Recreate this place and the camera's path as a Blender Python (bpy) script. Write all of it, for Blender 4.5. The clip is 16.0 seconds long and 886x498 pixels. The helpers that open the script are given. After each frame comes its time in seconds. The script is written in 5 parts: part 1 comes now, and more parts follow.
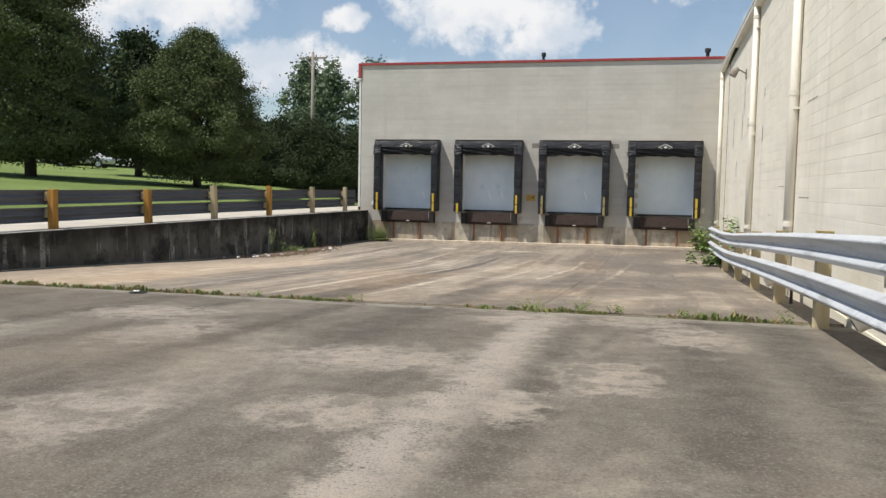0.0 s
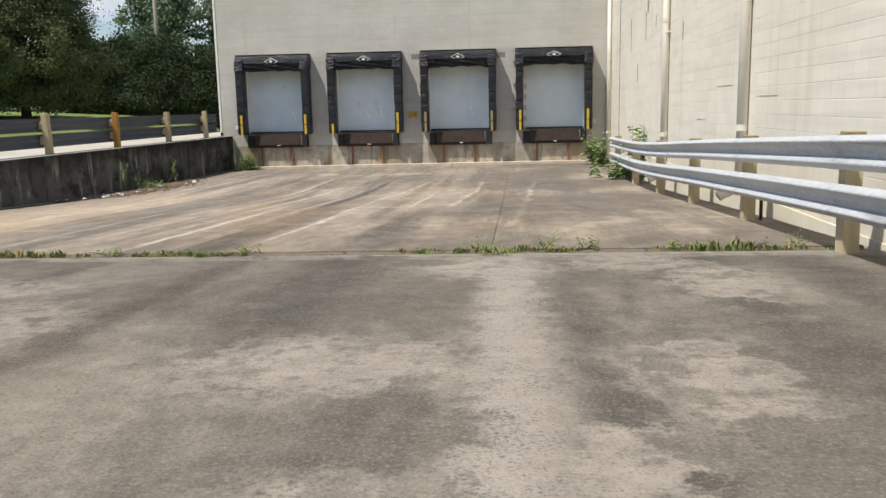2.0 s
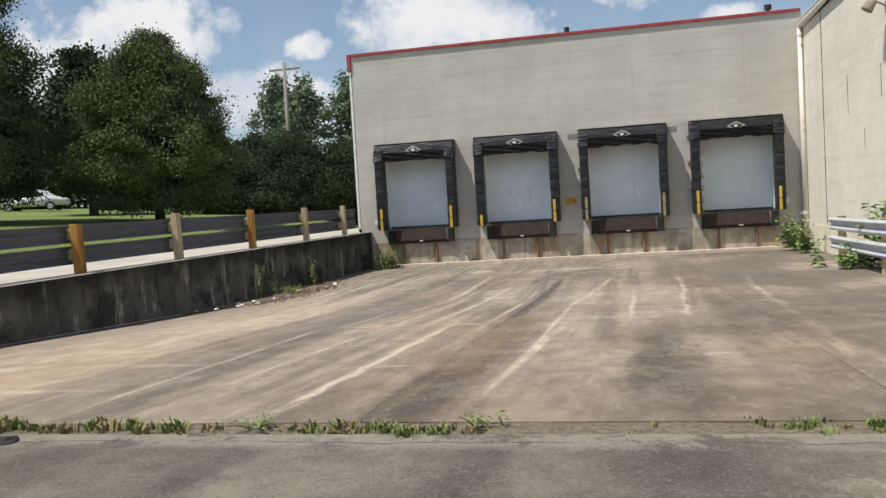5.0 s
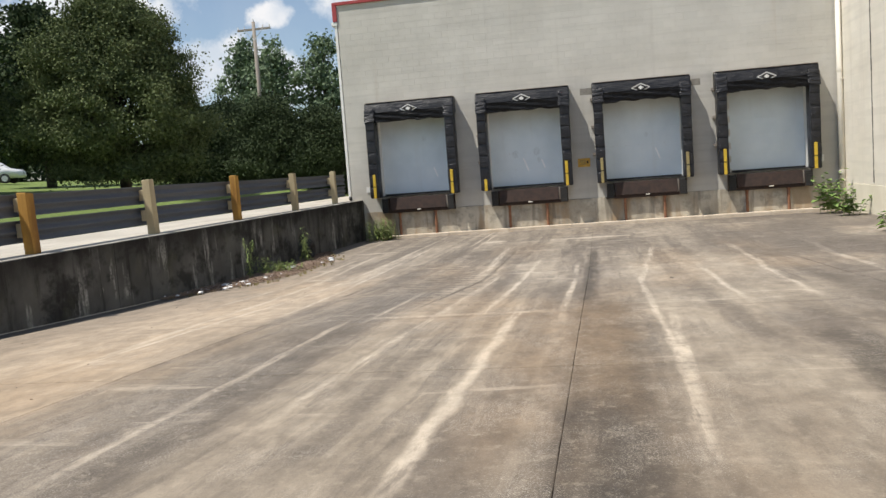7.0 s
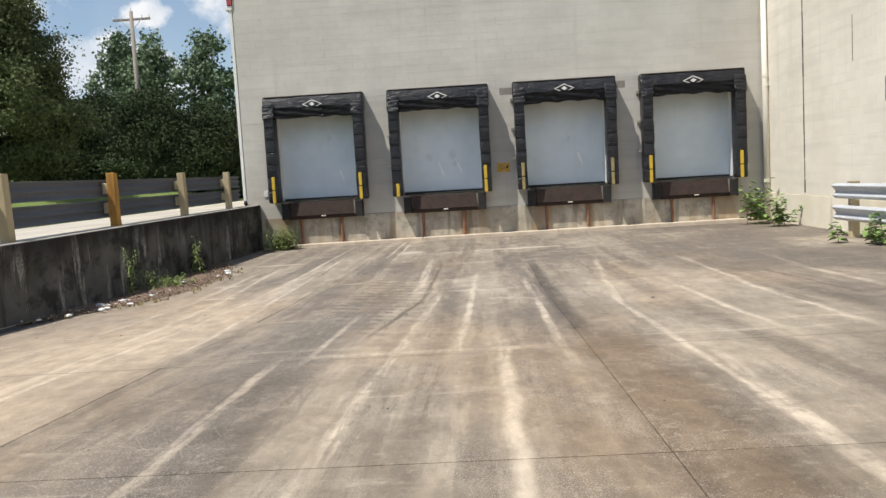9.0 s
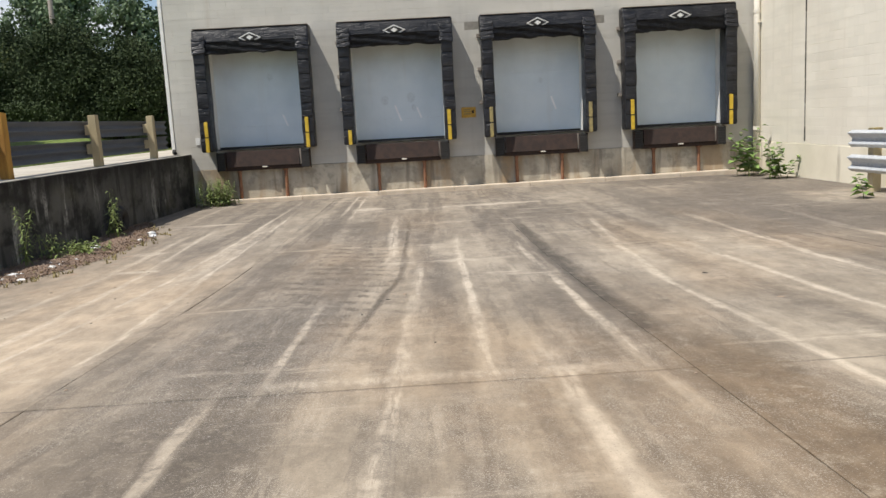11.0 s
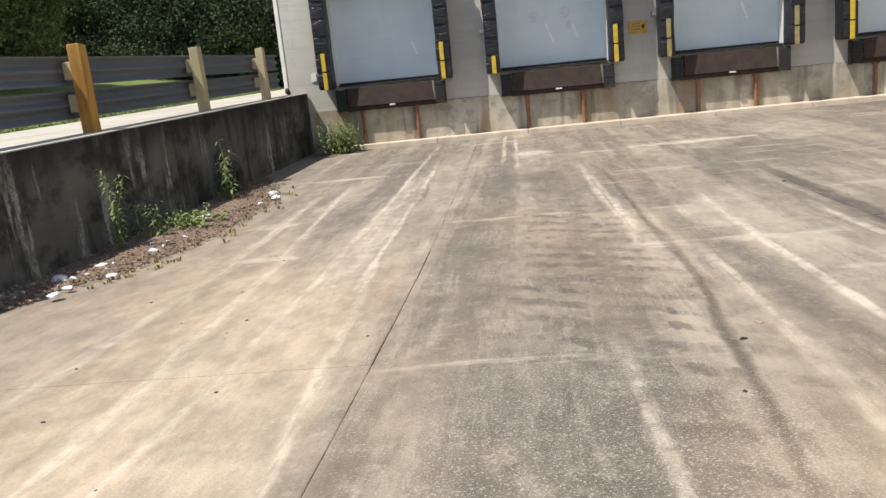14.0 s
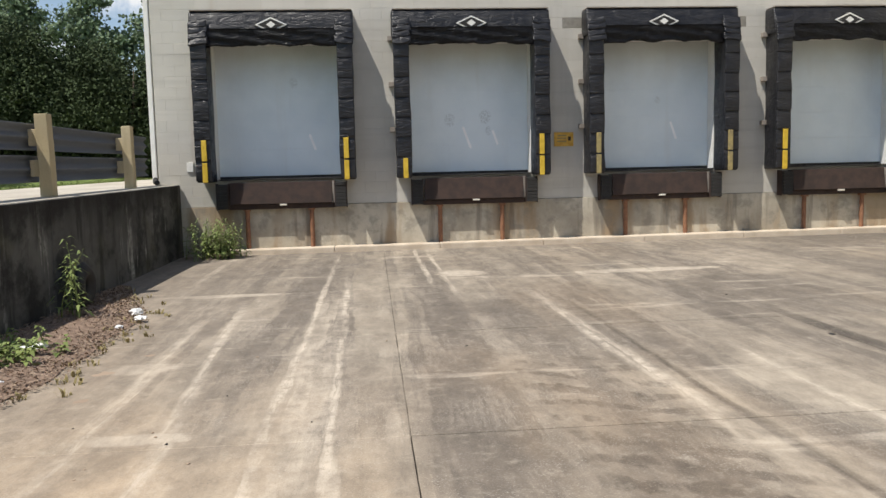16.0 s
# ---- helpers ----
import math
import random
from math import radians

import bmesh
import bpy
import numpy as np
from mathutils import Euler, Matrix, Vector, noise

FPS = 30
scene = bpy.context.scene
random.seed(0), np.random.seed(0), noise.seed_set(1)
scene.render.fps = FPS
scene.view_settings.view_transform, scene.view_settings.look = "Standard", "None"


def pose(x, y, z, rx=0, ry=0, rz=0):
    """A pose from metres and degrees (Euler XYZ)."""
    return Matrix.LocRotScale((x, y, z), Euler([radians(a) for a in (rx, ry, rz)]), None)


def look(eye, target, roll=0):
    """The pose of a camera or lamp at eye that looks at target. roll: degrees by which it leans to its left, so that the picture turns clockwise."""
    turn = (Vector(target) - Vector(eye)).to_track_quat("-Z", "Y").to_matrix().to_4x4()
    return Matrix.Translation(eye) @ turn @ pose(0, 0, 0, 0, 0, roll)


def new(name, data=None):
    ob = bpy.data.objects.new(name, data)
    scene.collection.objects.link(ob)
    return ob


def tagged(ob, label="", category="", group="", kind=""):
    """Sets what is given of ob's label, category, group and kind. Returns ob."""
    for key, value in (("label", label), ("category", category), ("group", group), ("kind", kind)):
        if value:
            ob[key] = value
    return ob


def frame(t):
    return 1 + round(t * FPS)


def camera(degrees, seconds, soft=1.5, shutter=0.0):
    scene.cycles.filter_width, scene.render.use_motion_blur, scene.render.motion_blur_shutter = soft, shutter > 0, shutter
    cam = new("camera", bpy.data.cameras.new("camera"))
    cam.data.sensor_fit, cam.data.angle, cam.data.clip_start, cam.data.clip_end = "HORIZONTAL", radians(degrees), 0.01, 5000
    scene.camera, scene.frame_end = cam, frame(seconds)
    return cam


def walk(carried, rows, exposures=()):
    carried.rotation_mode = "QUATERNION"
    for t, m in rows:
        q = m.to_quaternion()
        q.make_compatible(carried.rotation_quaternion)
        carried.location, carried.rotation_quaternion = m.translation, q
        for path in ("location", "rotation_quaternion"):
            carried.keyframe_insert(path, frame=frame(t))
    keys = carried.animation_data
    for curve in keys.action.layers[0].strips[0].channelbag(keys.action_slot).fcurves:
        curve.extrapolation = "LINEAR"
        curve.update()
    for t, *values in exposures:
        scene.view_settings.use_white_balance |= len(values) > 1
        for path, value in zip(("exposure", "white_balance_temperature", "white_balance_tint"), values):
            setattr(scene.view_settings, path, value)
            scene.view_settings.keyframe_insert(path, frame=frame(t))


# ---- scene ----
cam = camera(56.2, 16.0)
PATH = [
    (0, (10.813, -35.399, 2.389), (10.313, -33.468, 2.24), 1.1),
    (0.5, (10.426, -34.733, 2.351), (10.066, -32.78, 2.115), 0.5),
    (1, (10.061, -34.21, 2.321), (9.698, -32.259, 2.067), 0.4),
    (1.5, (9.836, -33.529, 2.284), (9.434, -31.594, 1.976), -3.2),
    (2, (9.512, -32.936, 2.263), (9.336, -30.972, 1.926), -1.2),
    (2.5, (9.209, -32.391, 2.273), (9.095, -30.409, 2.033), -2.2),
    (3, (8.926, -31.745, 2.285), (8.895, -29.753, 2.115), -2.8),
    (3.5, (8.559, -31.194, 2.288), (8.445, -29.199, 2.203), -2.2),
    (4, (8.191, -30.495, 2.282), (7.904, -28.516, 2.295), -2.4),
    (4.5, (7.872, -29.83, 2.231), (7.555, -27.856, 2.203), -4.2),
    (5, (7.568, -29.296, 2.147), (7.118, -27.35, 2.04), -3.4),
    (7.5, (5.564, -26.323, 2.035), (5.194, -24.366, 1.849), -4.3),
    (8, (5.292, -25.814, 2.013), (4.832, -23.875, 1.847), -3.8),
    (8.5, (5.074, -25.252, 1.98), (4.689, -23.296, 1.811), -4.5),
    (9, (4.81, -24.722, 1.949), (4.709, -22.733, 1.766), -3.3),
    (11.5, (4.081, -21.455, 1.808), (4.204, -19.498, 1.413), -2.9),
    (12, (3.921, -20.831, 1.776), (4.157, -18.906, 1.287), -2.8),
    (12.5, (3.599, -20.349, 1.788), (3.09, -18.482, 1.281), -5.4),
    (13, (3.193, -19.818, 1.775), (1.932, -18.357, 1.249), -4.2),
    (13.1, (3.148, -19.746, 1.773), (1.836, -18.324, 1.267), -5.1),
    (13.5, (2.982, -19.346, 1.793), (1.974, -17.687, 1.313), -6.7),
    (14, (2.763, -18.638, 1.72), (2.563, -16.698, 1.278), -5.7),
    (14.5, (2.492, -18.005, 1.694), (2.615, -16.033, 1.383), -3.0),
    (15, (2.185, -17.393, 1.596), (2.318, -15.423, 1.279), -1.0),
    (15.5, (1.913, -16.723, 1.625), (1.876, -14.751, 1.294), -1.5),
    (16, (1.75, -16.035, 1.607), (1.914, -14.052, 1.399), -1.3),
]
walk(cam, [(t, look(eye, target, roll)) for t, eye, target, roll in PATH],
     exposures=((0, -0.14), (2.0, -0.11), (3.0, -0.18), (3.5, -0.14), (4.5, -0.28), (5.0, -0.22), (7.5, -0.09), (9.0, -0.04), (11.5, -0.12), (13.0, -0.03), (13.6, 0.16), (14.2, 0.08), (15.0, -0.04), (15.5, 0.0), (16.0, -0.05)))

# ---------------------------------------------------------------- world, sun
SUN_DIR = Vector((-0.80, -0.55, 1.85)).normalized()
sun_data = bpy.data.lights.new("sun", "SUN")
sun_data.energy, sun_data.angle, sun_data.color = 5.6, radians(0.53), (1.0, 0.95, 0.87)
sun = new("sun", sun_data)
sun.rotation_mode = "QUATERNION"
sun.rotation_quaternion = SUN_DIR.to_track_quat("Z", "Y")
sun.location = SUN_DIR * 80


class Nodes:
    """Short calls for building a node tree."""

    def __init__(self, tree):
        self.t = tree
        tree.nodes.clear()

    def add(self, kind):
        return self.t.nodes.new(kind)

    def put(self, sock, v):
        if isinstance(v, bpy.types.NodeSocket):
            self.t.links.new(v, sock)
        elif v is not None:
            if isinstance(v, (tuple, list)) and len(v) == 3 and sock.type == "RGBA":
                v = (*v, 1)
            sock.default_value = v

    def math(self, op, a, b=None, c=None, clamp=False):
        n = self.add("ShaderNodeMath")
        n.operation, n.use_clamp = op, clamp
        for s, v in zip(n.inputs, (a, b, c)):
            self.put(s, v)
        return n.outputs[0]

    def vmath(self, op, a, b=None):
        n = self.add("ShaderNodeVectorMath")
        n.operation = op
        self.put(n.inputs[0], a)
        if b is not None:
            self.put(n.inputs[1], b)
        return n.outputs["Value"] if op in ("LENGTH", "DOT_PRODUCT", "DISTANCE") else n.outputs[0]

    def mix(self, f, a, b, blend="MIX"):
        n = self.add("ShaderNodeMix")
        n.data_type, n.blend_type = "RGBA", blend
        self.put(n.inputs[0], f), self.put(n.inputs[6], a), self.put(n.inputs[7], b)
        return n.outputs[2]

    def step(self, v, lo, hi, a=0.0, b=1.0):
        n = self.add("ShaderNodeMapRange")
        n.interpolation_type = "SMOOTHSTEP"
        for s, x in zip(n.inputs, (v, lo, hi, a, b)):
            self.put(s, x)
        return n.outputs[0]

    def noise(self, vec, scale, detail=4, rough=0.55, warp=0.0):
        n = self.add("ShaderNodeTexNoise")
        self.put(n.inputs["Vector"], vec)
        n.inputs["Scale"].default_value, n.inputs["Detail"].default_value = scale, detail
        n.inputs["Roughness"].default_value, n.inputs["Distortion"].default_value = rough, warp
        return n.outputs["Fac"]

    def stretch(self, vec, sx, sy, sz, ox=0.0, oy=0.0, oz=0.0):
        n = self.add("ShaderNodeMapping")
        self.put(n.inputs["Vector"], vec)
        n.inputs["Scale"].default_value, n.inputs["Location"].default_value = (sx, sy, sz), (ox, oy, oz)
        return n.outputs[0]


def build_world():
    w = bpy.data.worlds.new("sky")
    scene.world = w
    w.use_nodes = True
    N = Nodes(w.node_tree)
    sky = N.add("ShaderNodeTexSky")
    sky.sky_type, sky.sun_disc = "NISHITA", False
    sky.sun_elevation = math.asin(SUN_DIR.z)
    sky.sun_rotation = math.atan2(SUN_DIR.x, SUN_DIR.y)
    sky.air_density, sky.dust_density, sky.ozone_density = 1.0, 0.45, 1.6
    way = N.vmath("NORMALIZE", N.add("ShaderNodeTexCoord").outputs["Generated"])
    # cumulus heaps low over the horizon, thinner scattered cloud elsewhere
    heaps = [((-0.215, 0.950, 0.215), 0.115), ((-0.13, 0.965, 0.19), 0.07), ((0.0, 0.966, 0.262), 0.095),
             ((0.06, 0.960, 0.272), 0.06), ((-0.52, 0.828, 0.205), 0.105), ((-0.356, 0.915, 0.195), 0.032),
             ((-0.43, 0.890, 0.135), 0.075), ((-0.36, 0.92, 0.12), 0.07), ((0.115, 0.976, 0.186), 0.035), ((-0.62, 0.76, 0.17), 0.08)]
    total = None
    for c, r in heaps:
        off = N.vmath("MULTIPLY", N.vmath("SUBTRACT", way, c), (1.0, 1.0, 1.75))
        v = N.math("SUBTRACT", 1.0, N.math("DIVIDE", N.vmath("LENGTH", off), r))
        total = v if total is None else N.math("SMOOTH_MAX", total, v, 0.15)
    puff = N.noise(way, 26, 7, 0.6)
    big = N.noise(way, 7, 5, 0.55)
    heap = N.math("ADD", total, N.math("MULTIPLY", N.math("SUBTRACT", puff, 0.5), 1.9))
    heap = N.step(heap, -0.08, 0.52)
    veil = N.math("MULTIPLY", N.step(N.noise(N.stretch(way, 1, 1, 2.2, 3), 3.2, 7, 0.6), 0.56, 0.75), 0.22)
    mask = N.math("MAXIMUM", heap, N.math("ADD", veil, 0.11))
    shade = N.mix(N.step(N.noise(N.stretch(way, 1, 1, 1, 0, 0, 0.03), 14, 5), 0.35, 0.62), (5.8, 6.4, 7.2), (8.3, 8.3, 8.4))
    col = N.mix(mask, sky.outputs[0], shade)
    bg = N.add("ShaderNodeBackground")
    N.put(bg.inputs[0], col)
    bg.inputs[1].default_value = 0.12
    N.t.links.new(bg.outputs[0], N.add("ShaderNodeOutputWorld").inputs[0])


build_world()


# ---------------------------------------------------------------- materials
def material(name, recipe, rough=0.8, metal=0.0, bump=0.0, **more):
    """recipe(N, P) returns colour, and may return (colour, height, roughness). P is the place in the world."""
    m = bpy.data.materials.new(name)
    m.use_nodes = True
    N = Nodes(m.node_tree)
    P = N.add("ShaderNodeNewGeometry").outputs["Position"]
    got = recipe(N, P)
    got = got if isinstance(got, tuple) and len(got) == 3 and not isinstance(got[0], float) else (got, None, None)
    b = N.add("ShaderNodeBsdfPrincipled")
    N.put(b.inputs["Base Color"], got[0])
    N.put(b.inputs["Roughness"], got[2] if got[2] is not None else rough)
    b.inputs["Metallic"].default_value = metal
    for k, v in more.items():
        N.put(b.inputs[k.replace("_", " ")], v)
    if bump and got[1] is not None:
        bp = N.add("ShaderNodeBump")
        bp.inputs["Strength"].default_value, bp.inputs["Distance"].default_value = 1.0, bump
        N.put(bp.inputs["Height"], got[1])
        N.t.links.new(bp.outputs[0], b.inputs["Normal"])
    N.t.links.new(b.outputs[0], N.add("ShaderNodeOutputMaterial").inputs[0])
    return m


def simple(name, a, b, scale=6.0, rough=0.7, metal=0.0, bump=0.002, sx=1, sy=1, sz=1, **more):
    def recipe(N, P):
        q = N.stretch(P, sx, sy, sz)
        n1, n2 = N.noise(q, scale, 5), N.noise(P, scale * 14, 3)
        c = N.mix(N.step(n1, 0.3, 0.7), a, b)
        c = N.mix(N.math("MULTIPLY", N.step(n2, 0.45, 0.75), 0.25), c, tuple(x * 0.6 for x in a))
        return c, N.math("ADD", n1, N.math("MULTIPLY", n2, 0.4)), N.step(n1, 0.2, 0.8, rough - 0.08, min(1, rough + 0.1))
    return material(name, recipe, rough, metal, bump, **more)


def track(N, x, y, x0, k, w, ya, yb):
    """A soft band along the yard: x0 at y = -12, leaning k per metre, half-width w, between ya and yb."""
    off = N.math("ABSOLUTE", N.math("SUBTRACT", N.math("SUBTRACT", x, x0), N.math("MULTIPLY", N.math("ADD", y, 12.0), k)))
    ends = N.math("MULTIPLY", N.step(y, ya - 1.0, ya + 0.6), N.step(y, yb + 1.0, yb - 0.6))
    return N.math("MULTIPLY", N.step(off, w, w * 0.15), ends)


def patch(N, P, c, sx, sy, ragged):
    """A ragged blotch round c."""
    d = N.vmath("LENGTH", N.vmath("MULTIPLY", N.vmath("SUBTRACT", P, (c[0], c[1], 0)), (1 / sx, 1 / sy, 0)))
    return N.step(N.math("ADD", d, N.math("MULTIPLY", N.math("SUBTRACT", ragged, 0.5), 1.5)), 1.15, 0.72)


def most(N, parts):
    out = parts[0]
    for p in parts[1:]:
        out = N.math("MAXIMUM", out, p)
    return out


def yard_recipe(N, P):
    sep = N.add("ShaderNodeSeparateXYZ")
    N.put(sep.inputs[0], P)
    x, y = sep.outputs[0], sep.outputs[1]
    warp = N.noise(N.stretch(P, 0.5, 0.22, 0), 1, 4)
    jag = N.noise(N.stretch(P, 9.0, 0.8, 0, 6), 1, 6, 0.7)
    lane = N.math("ADD", N.math("ADD", x, N.math("MULTIPLY", N.math("SUBTRACT", warp, 0.5), 0.30)), N.math("MULTIPLY", N.math("SUBTRACT", jag, 0.5), 0.34))
    c3 = N.add("ShaderNodeCombineXYZ")
    N.put(c3.inputs[0], lane), N.put(c3.inputs[1], y)
    L = c3.outputs[0]
    mott = N.noise(P, 0.5, 7, 0.62)
    blot = N.noise(N.stretch(P, 1, 0.55, 1), 1.7, 6, 0.65)
    fine = N.noise(P, 9, 6, 0.68)
    grit = N.noise(P, 95, 2, 0.6)
    wide = N.noise(N.stretch(L, 0.6, 0.045, 0, 5), 1, 5, 0.6)
    thin = N.noise(N.stretch(L, 2.3, 0.07, 0, 1), 1, 6, 0.65)
    hair = N.noise(N.stretch(L, 6.0, 0.12, 0, 2), 1, 4, 0.55)
    col = N.mix(N.step(mott, 0.3, 0.7), (0.245, 0.208, 0.163), (0.335, 0.29, 0.23))
    clean = N.math("MULTIPLY", N.step(lane, 2.4, 1.5), N.step(N.math("ADD", y, N.math("MULTIPLY", mott, 6.0)), -6.0, -10.5))
    col = N.mix(N.math("MULTIPLY", clean, N.step(blot, 0.35, 0.65, 0.45, 0.95)), col, (0.445, 0.355, 0.258))
    # traffic grime along the lanes
    grime = N.math("ADD", N.math("MULTIPLY", N.step(wide, 0.42, 0.60), 0.58), N.math("MULTIPLY", N.step(thin, 0.48, 0.62), 0.6))
    grime = N.math("ADD", grime, N.math("MULTIPLY", N.step(blot, 0.5, 0.68), 0.35))
    grime = N.math("MULTIPLY", grime, N.math("SUBTRACT", 1.0, N.math("MULTIPLY", clean, 0.78)))
    fair = N.math("MULTIPLY", track(N, lane, y, 7.3, 0.0, 1.5, -22.5, -11.0), 0.6)
    grime = N.math("MULTIPLY", grime, N.math("SUBTRACT", 1.0, fair))
    near_lane = N.math("ADD", N.math("ADD", x, N.math("MULTIPLY", N.math("SUBTRACT", warp, 0.5), 0.10)), N.math("MULTIPLY", N.math("SUBTRACT", jag, 0.5), 0.13))
    marks = most(N, [track(N, near_lane, y, 5.92, 0.0, 0.30, -24.0, -17.5), track(N, near_lane, y, 5.72, 0.0, 0.17, -23.6, -9.0), track(N, near_lane, y, 2.62, -0.05, 0.48, -23.5, -15.5), track(N, near_lane, y, 3.98, 0.09, 0.05, -16.2, -13.0),
                     track(N, near_lane, y, 3.88, 0.0, 0.05, -13.2, -7.2), track(N, lane, y, 7.05, -0.02, 0.25, -20, -9), track(N, lane, y, 9.2, 0.0, 0.40, -23, -10), track(N, lane, y, 2.5, 0.0, 0.35, -12, -1), track(N, lane, y, 10.9, 0.0, 0.6, -23, -3),
                     track(N, near_lane, y, 4.35, 0.0, 0.16, -23, -12), track(N, near_lane, y, 5.25, 0.0, 0.20, -23, -15), track(N, lane, y, 7.85, 0.02, 0.42, -24, -18.5),
                     N.math("MULTIPLY", patch(N, P, (4.0, -8.0), 1.3, 2.2, blot), 0.55), N.math("MULTIPLY", patch(N, P, (6.5, -7.0), 1.6, 1.6, blot), 0.6), N.math("MULTIPLY", patch(N, P, (9.5, -8.0), 2.2, 3.0, blot), 0.7)])
    rip = N.math("SINE", N.math("ADD", N.math("MULTIPLY", y, 17.0), N.math("ADD", N.math("MULTIPLY", blot, 12.0), N.math("MULTIPLY", x, 9.0))))
    rip = N.math("MULTIPLY", N.step(rip, -0.1, 0.75), track(N, lane, y, 3.25, 0.0, 0.95, -16.6, -10.0))
    rip = N.math("MULTIPLY", rip, N.step(N.noise(N.stretch(P, 6.5, 1.0, 0, 31), 1, 4, 0.6), 0.40, 0.58))
    grime = N.math("ADD", grime, N.math("MULTIPLY", N.math("MAXIMUM", marks, rip), N.step(fine, 0.25, 0.6, 0.35, 0.8)))
    near_dock = N.math("MULTIPLY", N.step(y, -6.0, -2.0), 0.4)
    grime = N.math("ADD", grime, N.math("MULTIPLY", near_dock, N.step(blot, 0.35, 0.6)))
    col = N.mix(N.math("MINIMUM", grime, 0.88), col, (0.128, 0.108, 0.088))
    # pale scuffed tyre lines
    lines = most(N, [track(N, near_lane, y, 1.10, 0.0, 0.055, -20.0, -1.2), track(N, near_lane, y, 1.48, -0.0155, 0.065, -12.6, -4.6), track(N, near_lane, y, 1.50, -0.06, 0.06, -16.6, -12.0), track(N, near_lane, y, 0.56, -0.06, 0.075, -19.5, -6.8),
                     N.math("MULTIPLY", track(N, near_lane, y, 1.28, 0.0, 0.34, -14.0, -6.0), 0.55), track(N, near_lane, y, 4.60, 0.012, 0.07, -17.4, -9.8), 
                     track(N, near_lane, y, 4.11, 0.024, 0.085, -21.8, -12.5), track(N, near_lane, y, 6.66, 0.085, 0.085, -14.6, -8.4), track(N, near_lane, y, 6.44, 0.0, 0.06, -21.2, -14.4),
                     track(N, near_lane, y, 7.50, 0.0, 0.075, -17.0, -11.0), track(N, near_lane, y, 5.45, 0.0, 0.06, -18.0, -11.0), track(N, near_lane, y, 3.20, 0.0, 0.06, -17.4, -15.0),
                     track(N, near_lane, y, 2.74, -0.035, 0.07, -23.2, -18.0), track(N, near_lane, y, 3.75, -0.027, 0.12, -12.4, -6.6), track(N, lane, y, 0.05, -0.02, 0.10, -15.0, -8.0), track(N, lane, y, -0.75, 0.0, 0.07, -6.0, -1.0),
                     track(N, lane, y, 9.9, 0.05, 0.12, -21.0, -9.0), track(N, lane, y, 8.45, 0.03, 0.09, -17.0, -9.0), track(N, near_lane, y, 2.50, 0.0, 0.06, -5.0, -0.5), track(N, near_lane, y, 2.72, 0.0, 0.05, -6.0, -1.5), track(N, near_lane, y, 6.9, 0.05, 0.09, -23.0, -18.5)])
    lines = N.math("MULTIPLY", lines, 0.84)
    by_joint = N.math("MULTIPLY", N.step(N.math("ABSOLUTE", N.math("ADD", y, N.math("ADD", 17.42, N.math("MULTIPLY", fine, 0.2)))), 0.14, 0.02), N.math("MULTIPLY", N.step(x, 2.9, 3.5), N.step(x, 5.4, 5.0)))
    lines = N.math("MAXIMUM", lines, N.math("MULTIPLY", by_joint, 0.8))
    streak = N.step(N.noise(N.stretch(L, 14.0, 0.22, 0, 14), 1, 4, 0.6), 0.36, 0.54, 0.30, 1.0)
    lines = N.math("MULTIPLY", lines, streak)
    ridge = N.math("SUBTRACT", 1.0, N.math("MULTIPLY", N.math("ABSOLUTE", N.math("SUBTRACT", hair, 0.52)), 18.0), clamp=True)
    pale = N.math("MAXIMUM", N.math("MULTIPLY", lines, N.math("MULTIPLY", N.step(fine, 0.32, 0.54, 0.25, 1.0), N.step(N.noise(N.stretch(P, 2.5, 0.45, 0, 12), 1, 5, 0.65), 0.30, 0.52))), N.math("MULTIPLY", N.math("MULTIPLY", ridge, 0.22), N.step(blot, 0.46, 0.6)))
    wob = N.math("ADD", x, N.math("MULTIPLY", N.math("SUBTRACT", N.noise(N.stretch(P, 1.2, 0.9, 0, 21), 1, 5, 0.6), 0.5), 0.22))
    scar = N.math("MULTIPLY", track(N, wob, y, 4.93, 0.0, 0.088, -23.4, -17.3), N.step(N.noise(N.stretch(P, 8, 1.6, 0, 3), 1, 4, 0.65), 0.32, 0.52, 0.25, 1.0))
    pale = N.math("MAXIMUM", pale, scar)
    cross = N.math("MULTIPLY", N.step(N.noise(N.stretch(P, 0.35, 2.2, 0, 3), 1, 5, 0.65), 0.56, 0.66), N.step(mott, 0.42, 0.55))
    pale = N.math("MAXIMUM", pale, N.math("MULTIPLY", cross, 0.45))
    pale = N.math("MAXIMUM", pale, N.math("MULTIPLY", most(N, [patch(N, P, (5.55, -4.62), 1.15, 0.22, fine), patch(N, P, (-0.2, -5.6), 0.85, 0.14, fine), patch(N, P, (0.35, -11.35), 0.35, 0.12, fine), patch(N, P, (-0.1, -9.5), 0.3, 0.2, fine), patch(N, P, (3.0, -4.2), 0.35, 0.4, fine),
                                                               patch(N, P, (10.6, -20.5), 0.7, 1.0, blot)]), 0.6))
    col = N.mix(N.math("MULTIPLY", pale, 0.8), col, (0.60, 0.53, 0.435))
    seam = N.step(N.math("ABSOLUTE", N.math("ADD", N.math("ADD", y, 17.70), N.math("MULTIPLY", N.math("SUBTRACT", fine, 0.5), 0.05))), 0.026, 0.008)
    seam = N.math("MULTIPLY", seam, N.step(x, -0.7, 0.3, 0.0, 0.85))
